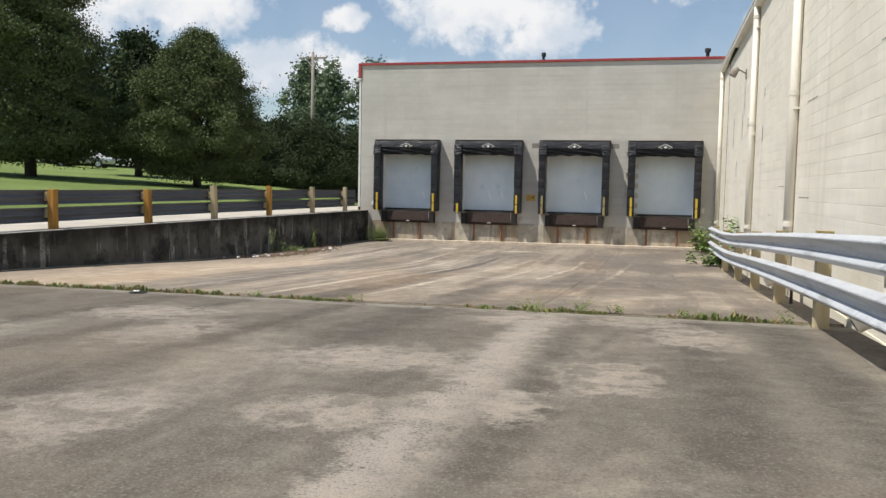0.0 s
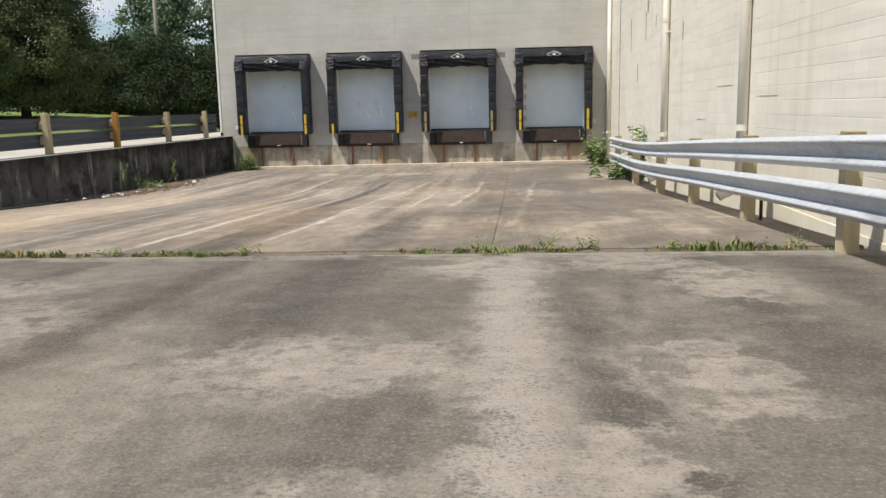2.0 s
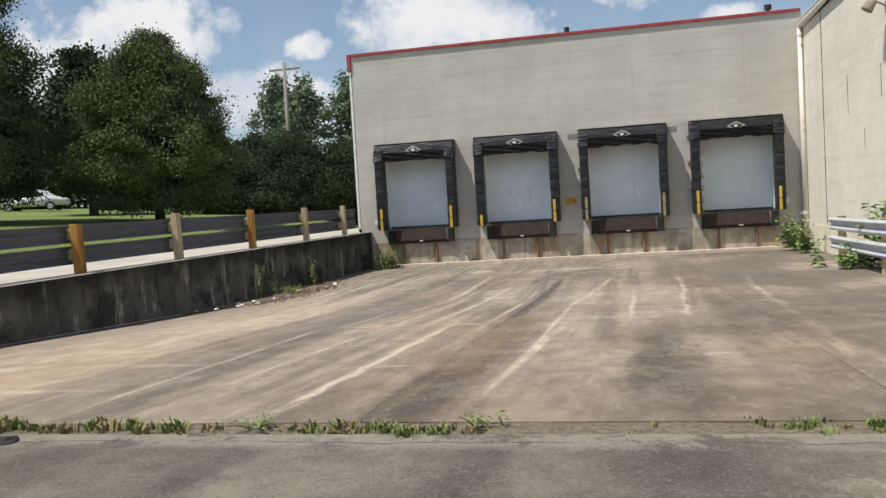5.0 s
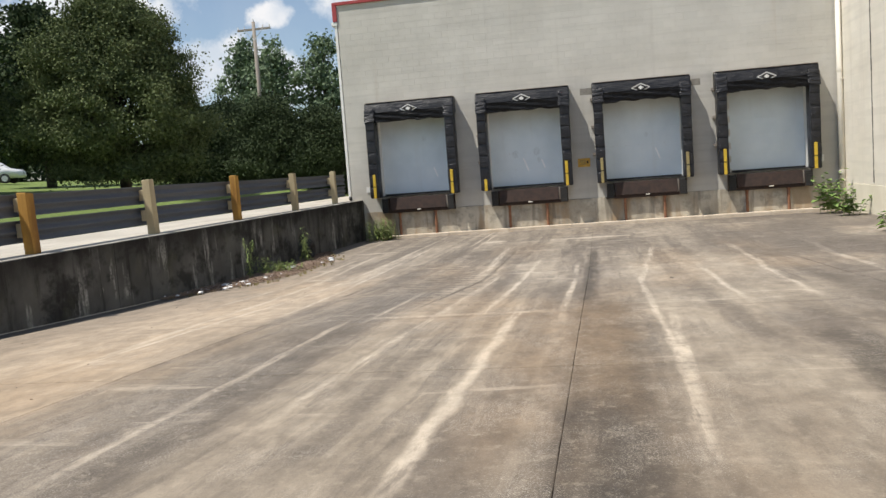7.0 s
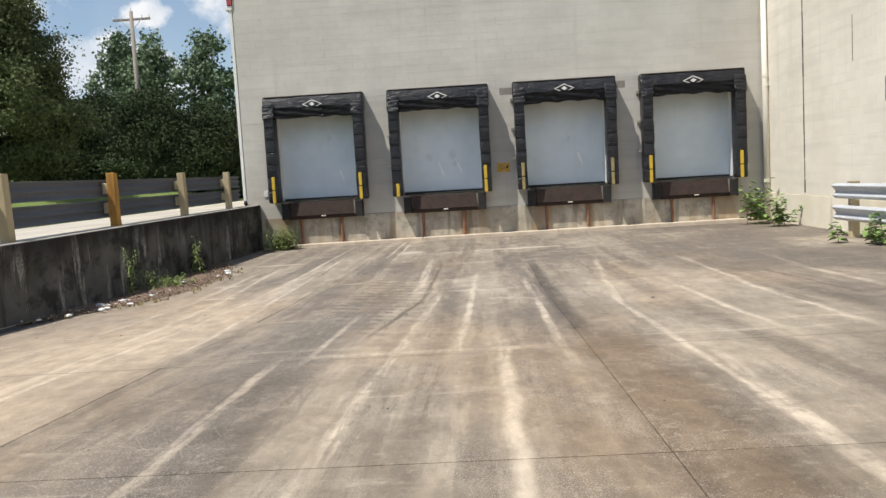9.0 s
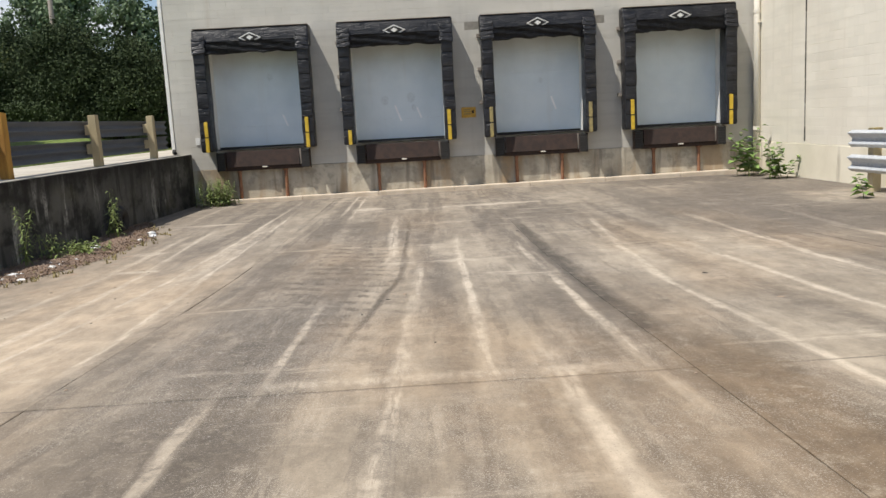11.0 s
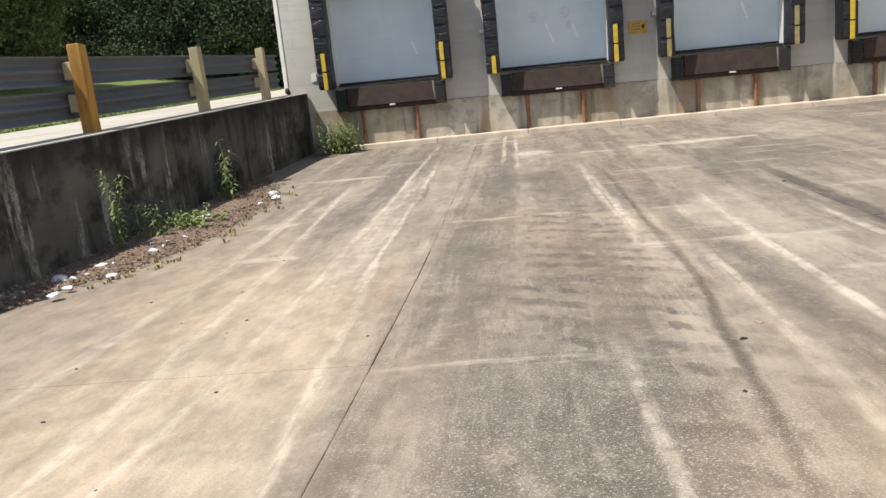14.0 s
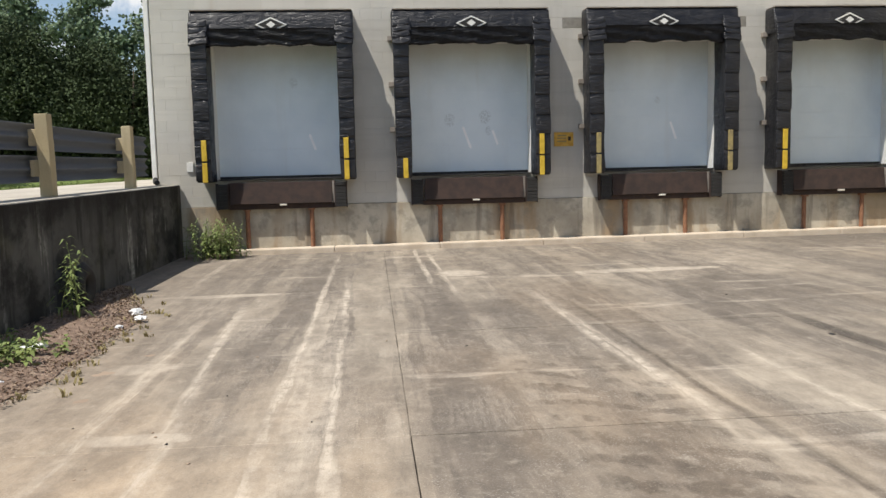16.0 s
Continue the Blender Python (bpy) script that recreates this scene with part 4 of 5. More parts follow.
# ---------------------------------------------------------------- dock equipment
def build_seal(x):
    s = thing("dock_seal", x, 0, 0, "black vinyl foam dock seal framing a door", "dock seal", "dock seals round the doors")
    D = 0.50
    for side in (-1, 1):
        xa, xb = sorted((side * 1.17, side * 1.45))
        bm = box(xa, xb, -D, -0.002, 1.33, 3.94, 0.03)
        bmesh.ops.subdivide_edges(bm, edges=[e for e in bm.edges if e.calc_length() > 1], cuts=16)
        for v in bm.verts:
            v.co.y += 0.012 * noise.noise((v.co.x * 4 + x, v.co.y, v.co.z * 2.2))
            v.co.x += 0.012 * noise.noise((v.co.z * 1.7, x, side))
        part("side_pad", bm, M["vinyl"], s, smooth=True)
        for k in range(7):
            z = 1.36 + k * 0.365
            bm = box(xa - 0.004, xb + 0.004, -D - 0.014, -D + 0.05, z, z + 0.375, 0.014)
            bmesh.ops.subdivide_edges(bm, edges=[e for e in bm.edges if e.calc_length() > 0.15], cuts=3)
            for v in bm.verts:
                u = (v.co.z - z) / 0.375
                v.co.y -= 0.016 * (1 - u) + 0.012 * noise.noise((v.co.x * 6 + x, k, v.co.z * 5))
                v.co.x += 0.016 * noise.noise((v.co.z * 2.4, x, side * 3)) + 0.006 * noise.noise((z, v.co.x, x))
            part("wear_pleat", bm, M["vinyl"], s, smooth=True)
    bm = box(-1.48, 1.48, -0.46, -0.002, 3.92, 4.42, 0.035)
    bmesh.ops.subdivide_edges(bm, edges=[e for e in bm.edges if e.calc_length() > 1], cuts=24)
    for v in bm.verts:
        k = (v.co.z - 3.92) / 0.5
        v.co.y += 0.10 * max(k, 0) if v.co.y < -0.2 else 0
        v.co.y += 0.018 * noise.noise((v.co.x * 2.2 + x, v.co.z * 5, 0))
        v.co.z += 0.022 * noise.noise((v.co.x * 1.6 + x * 3, 2, v.co.y)) if v.co.z < 4.3 else 0.01 * noise.noise((v.co.x, x, 5))
    head = part("head_pad", bm, M["vinyl"], s, smooth=True)
    # sagging front curtain of the head pad
    bm = bmesh.new()
    cols, rows = 44, 8
    vs = [[bm.verts.new((-1.19 + 2.38 * i / cols,
                         -0.478 - 0.014 * math.sin(j * 1.5 + i * 0.3) + 0.026 * noise.noise((i * 0.35 + x, j * 0.6, 1)) + 0.025 * (1 - j / rows),
                         3.79 + 0.30 * j / rows + (1 - j / rows) * (0.05 * noise.noise((i * 0.16 + x * 2, 0, 3)) + 0.02 * noise.noise((i * 0.7, x, 8)) - 0.035 * (2 * i / cols - 1) ** 2))) for i in range(cols + 1)] for j in range(rows + 1)]
    for a, b in zip(vs, vs[1:]):
        for i in range(cols):
            bm.faces.new((a[i], a[i + 1], b[i + 1], b[i]))
    bmesh.ops.solidify(bm, geom=bm.faces[:], thickness=0.012)
    part("head_curtain", bm, M["vinyl"], head, smooth=True)
    for side in (-1, 1):
        for k in range(4):
            xa, xb = sorted((side * (1.13 + 0.02 * (k % 2)), side * 1.478))
            z = 3.80 + k * 0.105
            bm = box(xa, xb, -0.525 + 0.018 * k, -0.43, z, z + 0.125, 0.02)
            bmesh.ops.subdivide_edges(bm, edges=[e for e in bm.edges if e.calc_length() > 0.08], cuts=4)
            for v in bm.verts:
                u = (v.co.z - z) / 0.125
                v.co.y -= 0.03 * (1 - u) + 0.02 * noise.noise((v.co.x * 7 + x, k * 2, v.co.z * 8))
                v.co.z += 0.03 * noise.noise((v.co.x * 5, k, x)) - 0.02 * side * (v.co.x - side * 1.3) / 0.17
            part("corner_pleat", bm, M["vinyl"], head, smooth=True)
    part("top_flashing", box(-1.46, 1.46, -0.38, -0.01, 4.425, 4.445, 0.004), M["pole"], s, "thin weathered flashing strip")
    # plain diamond badge
    bm = bmesh.new()

    def diamond(w, h, y, t):
        f = [bm.verts.new(p) for p in ((-w, y, 4.16), (0, y, 4.16 - h), (w, y, 4.16), (0, y, 4.16 + h))]
        bk = [bm.verts.new((v.co.x, y + t, v.co.z)) for v in f]
        bm.faces.new(f)
        for k in range(4):
            bm.faces.new((f[k], bk[k], bk[(k + 1) % 4], f[(k + 1) % 4]))
    diamond(0.29, 0.135, -0.447, 0.03)
    badge = part("badge", bm, M["white"], s, "white diamond badge with a dark centre")
    bm = bmesh.new()
    diamond(0.235, 0.106, -0.4515, 0.01)
    part("badge_field", bm, M["rubber"], badge)
    bm = bmesh.new()
    diamond(0.085, 0.06, -0.4565, 0.004)
    part("badge_mark", bm, M["white"], badge)
    return s


def guide_strip(s, side, low, mat):
    for z0, z1 in (((1.33, 1.70),) if low else ((1.33, 1.69), (1.72, 2.10))):
        xa, xb = sorted((side * 1.24, side * 1.33))
        part("guide_strip", box(xa, xb, -0.556, -0.52, z0, z1, 0.008), mat, s, "yellow guide strip")


def build_door(x):
    d = thing("dock_door", x, 0, FLOOR_Z, "closed white sectional dock door, scuffed, soot and head-pad shade painted at the top", "dock door", "dock doors")
    h = (HEAD_Z - FLOOR_Z - 0.05) / 5
    for k in range(5):
        z = 0.05 + k * h
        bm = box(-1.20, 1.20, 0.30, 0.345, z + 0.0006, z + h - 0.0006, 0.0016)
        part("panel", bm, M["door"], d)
    part("bottom_seal", box(-1.2, 1.2, 0.28, 0.35, 0.004, 0.05, 0.008), M["rubber"], d)
    for side in (-1, 1):
        xa, xb = sorted((side * 1.165, side * 1.218))
        part("track", box(xa, xb, 0.010, 0.298, 0.0, HEAD_Z - FLOOR_Z - 0.01, 0.006), M["white"], d, "white painted steel jamb")
    part("head_stop", box(-1.16, 1.16, 0.03, 0.295, HEAD_Z - FLOOR_Z - 0.10, HEAD_Z - FLOOR_Z - 0.012, 0.006), M["white"], d)
    return d


def build_leveler(x):
    s = thing("dock_leveler", x, 0, 0, "rusty brown steel dock leveler hanging below the door", "dock leveler", "dock levelers")
    bm = box(-0.92, 0.98, -0.16, -0.12, 0.90, 1.31, 0.008)
    for v in bm.verts:
        v.co.y -= 0.05 if v.co.z < 1.0 else 0
    part("lip", bm, M["rust"], s)
    part("deck_edge", box(-1.12, 1.16, -0.13, 0.28, 1.355, 1.372, 0.004), M["rubber"], s)
    part("frame", box(-0.95, 1.02, -0.14, -0.022, 0.80, 0.895, 0.008), M["rust"], s)
    part("keeper", box(0.0, 0.13, -0.225, -0.165, 0.865, 0.895, 0.004), M["pipe"], s, "pale lip keeper")
    part("hinge_post", box(0.985, 1.025, -0.17, -0.02, 0.90, 1.31, 0.004), M["pole"], s)
    for lx in (-0.63, 0.58):
        leg = part("leg", tube([(lx, -0.075, -0.1), (lx, -0.075, 0.80)], 0.042, 12), M["rust_pipe"], s, "rust-streaked pipe leg", smooth=False)
        part("leg_collar", box(lx - 0.06, lx + 0.06, -0.135, -0.02, 0.765, 0.798, 0.005), M["rust_pipe"], leg)
    return s


def build_bumper(x):
    b = thing("dock_bumper", x, 0, 0.80, "black laminated rubber dock bumper bolted to the wall", "dock bumper", "dock bumpers")
    n = 7
    for k in range(n):
        z = 0.02 + k * 0.066
        part("rubber_ply", box(-0.1, 0.1, -0.27 + 0.008 * random.random(), -0.02, z, z + 0.063, 0.006), M["rubber"], b)
    for side in (-1, 1):
        xa, xb = sorted((side * 0.1, side * 0.115))
        part("end_plate", box(xa, xb, -0.2, -0.019, 0.0, 0.5, 0.003), M["rust"], b)
    return b


seals = []
for i, x in enumerate(DOORS):
    random.seed(10 + i)
    s = build_seal(x)
    seals.append(s)
    build_door(x)
    build_leveler(x)
    build_bumper(x - 1.06)
    build_bumper(x + 1.145)
    worn = M["dull_yellow"] if i == 2 else M["yellow"]
    guide_strip(s, -1, i == 1, worn)
    guide_strip(s, 1, False, worn)
    for z in (2.2, 3.05, 3.9):
        part("bracket", box(-1.55, -1.452, -0.10, -0.002, z, z + 0.09, 0.006), M["pole"], s)


# sunlight leaking past the seals, painted as pale slanted strips on the doors
def build_sun_streak(x, z, h, lean, w):
    ob = finish(box(-w, w, -0.001, 0.001, -h, h, 0.0005), "paint_scratch", M["streak_white"])
    ob.matrix_basis = pose(x, 0.297, z, 0, -math.degrees(math.atan2(lean, h)), 0)
    tagged(ob, "pale slanting strip painted as sunlight leaking onto the white door", "scratch", "scratches on the doors")


for x, z, h in ((0.62, 2.05, 0.16), (3.62, 2.08, 0.22), (4.18, 2.07, 0.15), (7.78, 2.14, 0.18)):
    build_sun_streak(x, z, h, h * 0.36, 0.023)


def wall_plate(name, x, z, w, h, mat, label, category):
    b = thing(name, x, -0.004, z, label, category)
    part("plate", box(-w, w, -0.02, 0.0, -h, h, 0.004), mat, b)
    return b


sg = wall_plate("warning_sign", 5.48, 2.0, 0.19, 0.135, M["sign"], "faded orange-yellow warning sign on the block wall", "sign")
for z in (0.07, 0.02, -0.04):
    part("text_bar", box(-0.13, 0.05, -0.0225, -0.0195, z - 0.012, z + 0.012), M["dull_yellow"], sg)
part("text_bar", box(0.08, 0.14, -0.0225, -0.0195, -0.03, 0.05), M["rust"], sg)
wall_plate("junction_box", -1.66, 1.62, 0.06, 0.09, M["white"], "small white box on the block wall", "junction box")
wall_plate("junction_box", 12.55, 1.62, 0.06, 0.1, M["white"], "small white box on the block wall", "junction box")


# ---------------------------------------------------------------- pipes on the walls
def build_downspout(y, top, foot, elbow=True):
    s = thing("downspout", 13.08, y, 0, "cream painted round downspout on the block wall", "downspout", "downspouts")
    bm = tube([(0, 0, foot), (0, 0, top)], 0.082, 16)
    pipe = part("pipe", bm, M["pipe"], s, smooth=True)
    for z in (foot + 1.0, 4.14, top - 0.3):
        part("collar", tube([(0, 0, z), (0, 0, z + 0.09)], 0.09, 16), M["pipe"], s)
        part("strap", box(-0.02, 0.098, -0.1, 0.1, z - 0.25, z - 0.22, 0.004), M["pipe"], s)
    if elbow:
        pts = [(0, 0, foot + 0.35)]
        for k in range(1, 7):
            a = k / 6 * math.pi / 2.3
            pts.append((-0.30 * (1 - math.cos(a)), 0.06 * (1 - math.cos(a)), foot + 0.35 - 0.36 * math.sin(a)))
        pts.append((pts[-1][0] - 0.08, pts[-1][1] - 0.0, pts[-1][2] - 0.05))
        e = part("elbow", tube(pts, 0.083, 14, caps=False), M["pipe"], s, smooth=True)
        p = Vector(pts[-1])
        # near-black plug stands in for the shade within the pipe mouth
        part("outlet", tube([p - (p - Vector(pts[-2])) * 0.25, p - (p - Vector(pts[-2])) * 0.1], 0.079, 14), M["dark"], e)
    return s


for y in (-0.16, -12.3, -19.3, -26.4, -33.4, -40.4):
    build_downspout(y, 7.17, level(13, y) + (0.28 if y < -1 else 0.12), y < -1)

corner = thing("downspout", -2.32, 0.05, 0, "slim white downspout at the building corner", "downspout")
part("pipe", box(-0.045, 0.045, -0.05, 0.05, 1.36, ROOF_Z - 0.66, 0.012), M["white"], corner)
part("shoe", tube([(0, -0.0, 1.42), (0.02, -0.1, 1.36), (0.08, -0.22, 1.345)], 0.05, 10), M["rubber"], corner, "black pipe shoe")

lamp = thing("wall_light", 13.17, -9.2, 5.88, "small grey wall light under the eave", "wall light")
part("bracket", tube([(0, 0, 0), (-0.16, 0, 0.1), (-0.3, 0, 0.12)], 0.022, 8), M["pole"], lamp)
part("back_plate", box(-0.03, 0.0, -0.09, 0.09, -0.13, 0.13, 0.008), M["pole"], lamp)
part("hood", tube([(-0.24, 0, 0.17), (-0.34, 0, 0.08), (-0.42, 0, -0.04)], [0.06, 0.11, 0.13], 14), M["pole"], lamp)

for (x, y, h, r) in ((5.4, 3.4, 1.0, 0.09), (12.62, 2.9, 0.95, 0.11)):
    v = thing("roof_vent", x, y, ROOF_Z - 0.1, "dark vent pipe standing on the flat roof", "vent pipe", "roof vents")
    part("stack", tube([(0, 0, 0), (0, 0, h)], r * 0.7, 12), M["rubber"], v)
    part("cap", tube([(0, 0, h - 0.12), (0, 0, h + 0.04)], r * 1.15, 12), M["rubber"], v)


# ---------------------------------------------------------------- guard rails
def w_profile(n=28, depth=0.058, half=0.155):
    """Rounded W section from top to bottom: (out, up)."""
    pts = []
    for k in range(n + 1):
        u = k / n
        wave = 0.5 - 0.5 * math.cos(u * 2 * math.tau)
        pts.append((depth * wave ** 0.8, half - 2 * half * u))
    return [(0.0, half + 0.008)] + pts + [(0.0, -half - 0.008)]


W_PROFILE = w_profile()
SHARP_W = [(0.0, 0.165), (0.012, 0.156), (0.096, 0.118), (0.098, 0.104), (0.006, 0.012), (0.0, -0.040), (0.078, -0.092), (0.080, -0.106), (0.010, -0.156), (0.0, -0.165)]


def beam(rail, path, mat, name, label, section=SHARP_W):
    back = [(a - 0.005, b) for a, b in reversed(section)]
    bm = sweep(section + back + [section[0]], path)
    bmesh.ops.remove_doubles(bm, verts=bm.verts[:], dist=0.0002)
    bm.normal_update()
    return part(name, bm, mat, rail, label, smooth=section is W_PROFILE)


def wood_post(rail, x, y, z0, z1, mat, w=0.085, d=0.1, lean=0.0, label=""):
    bm = box(x - w, x + w, y - d, y + d, z0, z1, 0.012)
    bmesh.ops.subdivide_edges(bm, edges=[e for e in bm.edges if e.calc_length() > 0.5], cuts=5)
    for v in bm.verts:
        k = v.co.z - z0
        v.co.y += lean * k + 0.008 * noise.noise((v.co.z * 3, y, x))
        v.co.x += 0.010 * noise.noise((v.co.z * 2, y * 3, 4)) + lean * 0.3 * k
        if k > z1 - z0 - 0.05:
            v.co.z += 0.02 * noise.noise((v.co.x * 9, v.co.y * 9, y))
    return part("post", bm, mat, rail, label)


def rail_x(y):
    return 12.56 + 0.10 * min(max((-6.7 - y) / 8.0, 0), 1)


def build_right_rail():
    rail = thing("guard_rail", 0, 0, 0, "double galvanised W-beam guard rail on wooden posts", "guard rail")
    ends = [-6.15] + [-6.7 - 3.55 * k + 0.0 for k in range(1, 14)]
    for lift in (0.945, 0.475):
        for a, b in zip(ends, ends[1:]):
            path = [((rail_x(y) - 0.02 - 0.008 * (a - y) / (a - b), y, level(12.7, y) + lift + 0.045), (-1, 0, 0)) for y in span(a + 0.02, b - 0.10, 3)]
            beam(rail, path, M["zinc"], "beam", "galvanised W-beam, bright on top")
    for k in range(13):
        y = -6.72 - 3.56 * k
        x = rail_x(y) + 0.11
        g = level(12.7, y)
        p = wood_post(rail, x, y, g - 0.2, g + 1.185, M["post_pale"], 0.085, 0.09, 0.0, "cream painted wooden post")
        part("painted_tip", box(x - 0.09, x + 0.09, y - 0.095, y + 0.095, g + 1.155, g + 1.190, 0.006), M["dull_yellow"], p, "yellow painted top")
        for lift in (0.99, 0.52):
            part("bolt", tube([(x - 0.148, y, g + lift), (x - 0.11, y, g + lift)], 0.013, 8), M["zinc"], p)
    return rail


def build_left_rail():
    rail = thing("guard_rail", 0, 0, 0, "double W-beam guard rail, shaded back, on mixed wooden posts", "guard rail")
    ys = [-2.05, -5.5, -9.2, -12.85, -16.2, -19.75, -23.4, -27.0, -30.6, -34.2, -37.8]
    looks = "ppopooppopo"
    for z in (2.02, 1.635):
        yy = [-0.3] + [y - 0.2 for y in ys]
        for a, b in zip(yy, yy[1:]):
            path = [((-2.36 - 0.008 * (a - y) / (a - b), y, z - 0.012 * max(0, (-12 - y) / 4) + 0.01 * noise.noise((y * 0.3, z, 0))), (-1, 0, 0)) for y in span(a, b - 0.15, 3)]
            # back of the rail takes the steel with shade painted in
            beam(rail, path, M["shaded_zinc"], "beam", "dull grey W-beam seen from behind, its shade put into the colour", W_PROFILE)
    for y, c in zip(ys, looks):
        top = 2.30 if y > -14 else 2.18
        orange = c == "o"
        p = wood_post(rail, -2.19, y, 1.25, top, M["post_orange"] if orange else M["post_pale"], 0.075, 0.085, random.uniform(-0.03, 0.03),
                      "ochre stained wooden post" if orange else "weathered pale wooden post")
        for z in (2.015, 1.645):
            part("block", box(-2.375, -2.262, y - 0.06, y + 0.06, z - 0.1, z + 0.1, 0.008), M["post_pale"], p)
    return rail


stub = thing("pipe_stub", 0, 0, 0, "thin rusty pipe stub behind the guard rail", "pipe")
part("run", tube([(12.95, -21.0, level(13, -21) + 0.42), (12.95, -22.3, level(13, -22) + 0.42)], 0.022, 8), M["rust"], stub)
part("riser", tube([(12.95, -20.98, level(13, -21) - 0.1), (12.95, -20.98, level(13, -21) + 0.6)], 0.025, 8), M["rust"], stub)
random.seed(4)
build_right_rail()
build_left_rail()


# ---------------------------------------------------------------- trees
def leaf_cloud(rng, centres, spread, per, size, flat=0.6):
    """Many small two-triangle leaves round the clump centres."""
    c = np.repeat(np.asarray(centres), per, axis=0)
    n = len(c)
    sp = np.repeat(np.asarray(spread).reshape(-1, 1), per, axis=0)
    p = c + rng.normal(size=(n, 3)) * sp * np.array([1, 1, flat])
    a = rng.normal(size=(n, 3))
    a /= np.linalg.norm(a, axis=1, keepdims=True)
    b = np.cross(a, rng.normal(size=(n, 3)))
    b /= np.linalg.norm(b, axis=1, keepdims=True)
    up = np.cross(a, b)
    s = size * rng.uniform(0.6, 1.35, size=(n, 1))
    tip, side = a * s, b * s * 0.42
    v = np.stack([p - tip * 0.5, p + side + up * s * 0.12, p + tip * 0.6, p - side + up * s * 0.12], axis=1).reshape(-1, 3)
    f = np.arange(n * 4).reshape(-1, 4)
    return v, f


def fast_mesh(name, v, f, mat, parent=None):
    me = bpy.data.meshes.new(name)
    me.from_pydata(v.tolist(), [], f.tolist())
    me.materials.append(mat)
    me.update()
    ob = new(name, me)
    ob.parent = parent
    return ob


def crown_points(rng, count, rx, rz, base, top, lumps, fill=0.5):
    """Clump centres in a lumpy egg shape, thicker near the outside."""
    pts = []
    seed = rng.uniform(0, 50)
    while len(pts) < count:
        u = rng.uniform(0, 1)
        ang = rng.uniform(0, math.tau)
        k = max(1 - u ** 1.9, 0) ** 0.62 * (0.62 + 0.38 * min(1, u / 0.28))
        k *= 1 + lumps * noise.noise((math.cos(ang) * 1.6 + seed, math.sin(ang) * 1.6, u * 4.5))
        r = rng.uniform(fill ** 2, 1) ** 0.5 * k * rx
        pts.append((math.cos(ang) * r, math.sin(ang) * r, base + (top - base) * u * (1 + 0.05 * rng.normal())))
    return np.array(pts)


def build_tree(name, x, y, z, height, radius, clumps, per, leaf, mat, label, seed, skirt=0.12, trunk_r=0.16, lumps=0.35, stems=1, group="", spread=0.30, fill=0.45):
    rng = np.random.default_rng(seed)
    t = thing(name, x, y, z - 0.1, label, "tree" if name == "tree" else "bush", group)
    pts = crown_points(rng, clumps, radius, 1, height * skirt, height * 0.97, lumps, fill)
    bm = bmesh.new()
    for k in range(stems):
        ox, oy = (rng.normal(size=2) * 0.35 * (stems > 1)).tolist()
        tube([(ox, oy, -0.3), (ox * 1.2, oy * 1.2, height * 0.25), (ox * 1.6 + 0.1, oy * 1.6, height * 0.55), (ox * 1.8, oy * 1.8 + 0.1, height * 0.88)],
             [trunk_r * 1.25, trunk_r, trunk_r * 0.6, trunk_r * 0.12], 9, bm)
    part("trunk", bm, M["bark"], t, smooth=True)
    bm = bmesh.new()
    for p in pts[rng.permutation(len(pts))[:min(70, clumps)]]:
        s = max(0.12 * height, p[2] * 0.55)
        tube([(0, 0, s), (p[0] * 0.45, p[1] * 0.45, s + (p[2] - s) * 0.6), tuple(p)], [trunk_r * 0.35, trunk_r * 0.2, 0.012], 5, bm, caps=False)
    part("branch_frame", bm, M["bark"], t)
    v, f = leaf_cloud(rng, pts, spread * rng.uniform(0.7, 1.3, size=len(pts)), per, leaf)
    v[:, 2] = np.maximum(v[:, 2], 0.15)
    fast_mesh("crown", v, f, M[mat], t)
    return t


random.seed(7)
build_tree("tree", -17.3, -3.0, bank(-17.3, -3.0), 10.8, 3.9, 760, 330, 0.088, "leaf", "large dense dark-green broadleaf tree with a low skirt", 1, 0.09, 0.22, spread=0.34, lumps=0.45)
build_tree("tree", -10.8, 0.5, bank(-10.8, 0.5), 7.1, 3.4, 680, 340, 0.080, "leaf", "round dense dark-green broadleaf tree with a low skirt", 2, 0.09, 0.17, spread=0.26, lumps=0.55)
build_tree("tree", -20.6, 10.0, bank(-20.6, 10.0), 8.6, 2.7, 320, 90, 0.22, "leaf_dark", "dark green tree behind the lawn", 4, 0.2, 0.2, spread=0.45)
for i, (x, y, h, r) in enumerate(((-13.2, 11.0, 3.8, 2.2), (-9.6, 11.5, 4.2, 2.3), (-7.2, 12.0, 4.0, 2.1), (-4.9, 13.0, 4.2, 2.1), (-13.5, 15.0, 4.4, 2.5))):
    build_tree("hedge_bush", x, y, bank(x, y) - 0.2, h, r, 320, 260, 0.085, "leaf_dark", "dense dark hedge shrub beside the dock building", 20 + i, 0.02, 0.08, stems=3, group="hedge", spread=0.33, lumps=0.5)
for i, (x, y, h, r) in enumerate(((-28.4, 53.0, 13.8, 2.7), (-24.4, 50.0, 13.0, 3.0), (-20.2, 53.0, 13.8, 3.2), (-15.5, 56.0, 13.2, 3.6), (1.5, 62.0, 15.5, 4.2), (6.0, 64.0, 15.0, 3.8))):
    build_tree("tree", x, y, bank(x, y) - 0.3 if x < -2.2 else 0.0, h, r, 95, 75, 0.30, "leaf_far", "tall airy far tree with gaps in the crown", 40 + i, 0.30, 0.2, lumps=1.1, group="far tall trees", spread=0.52, fill=0.12)
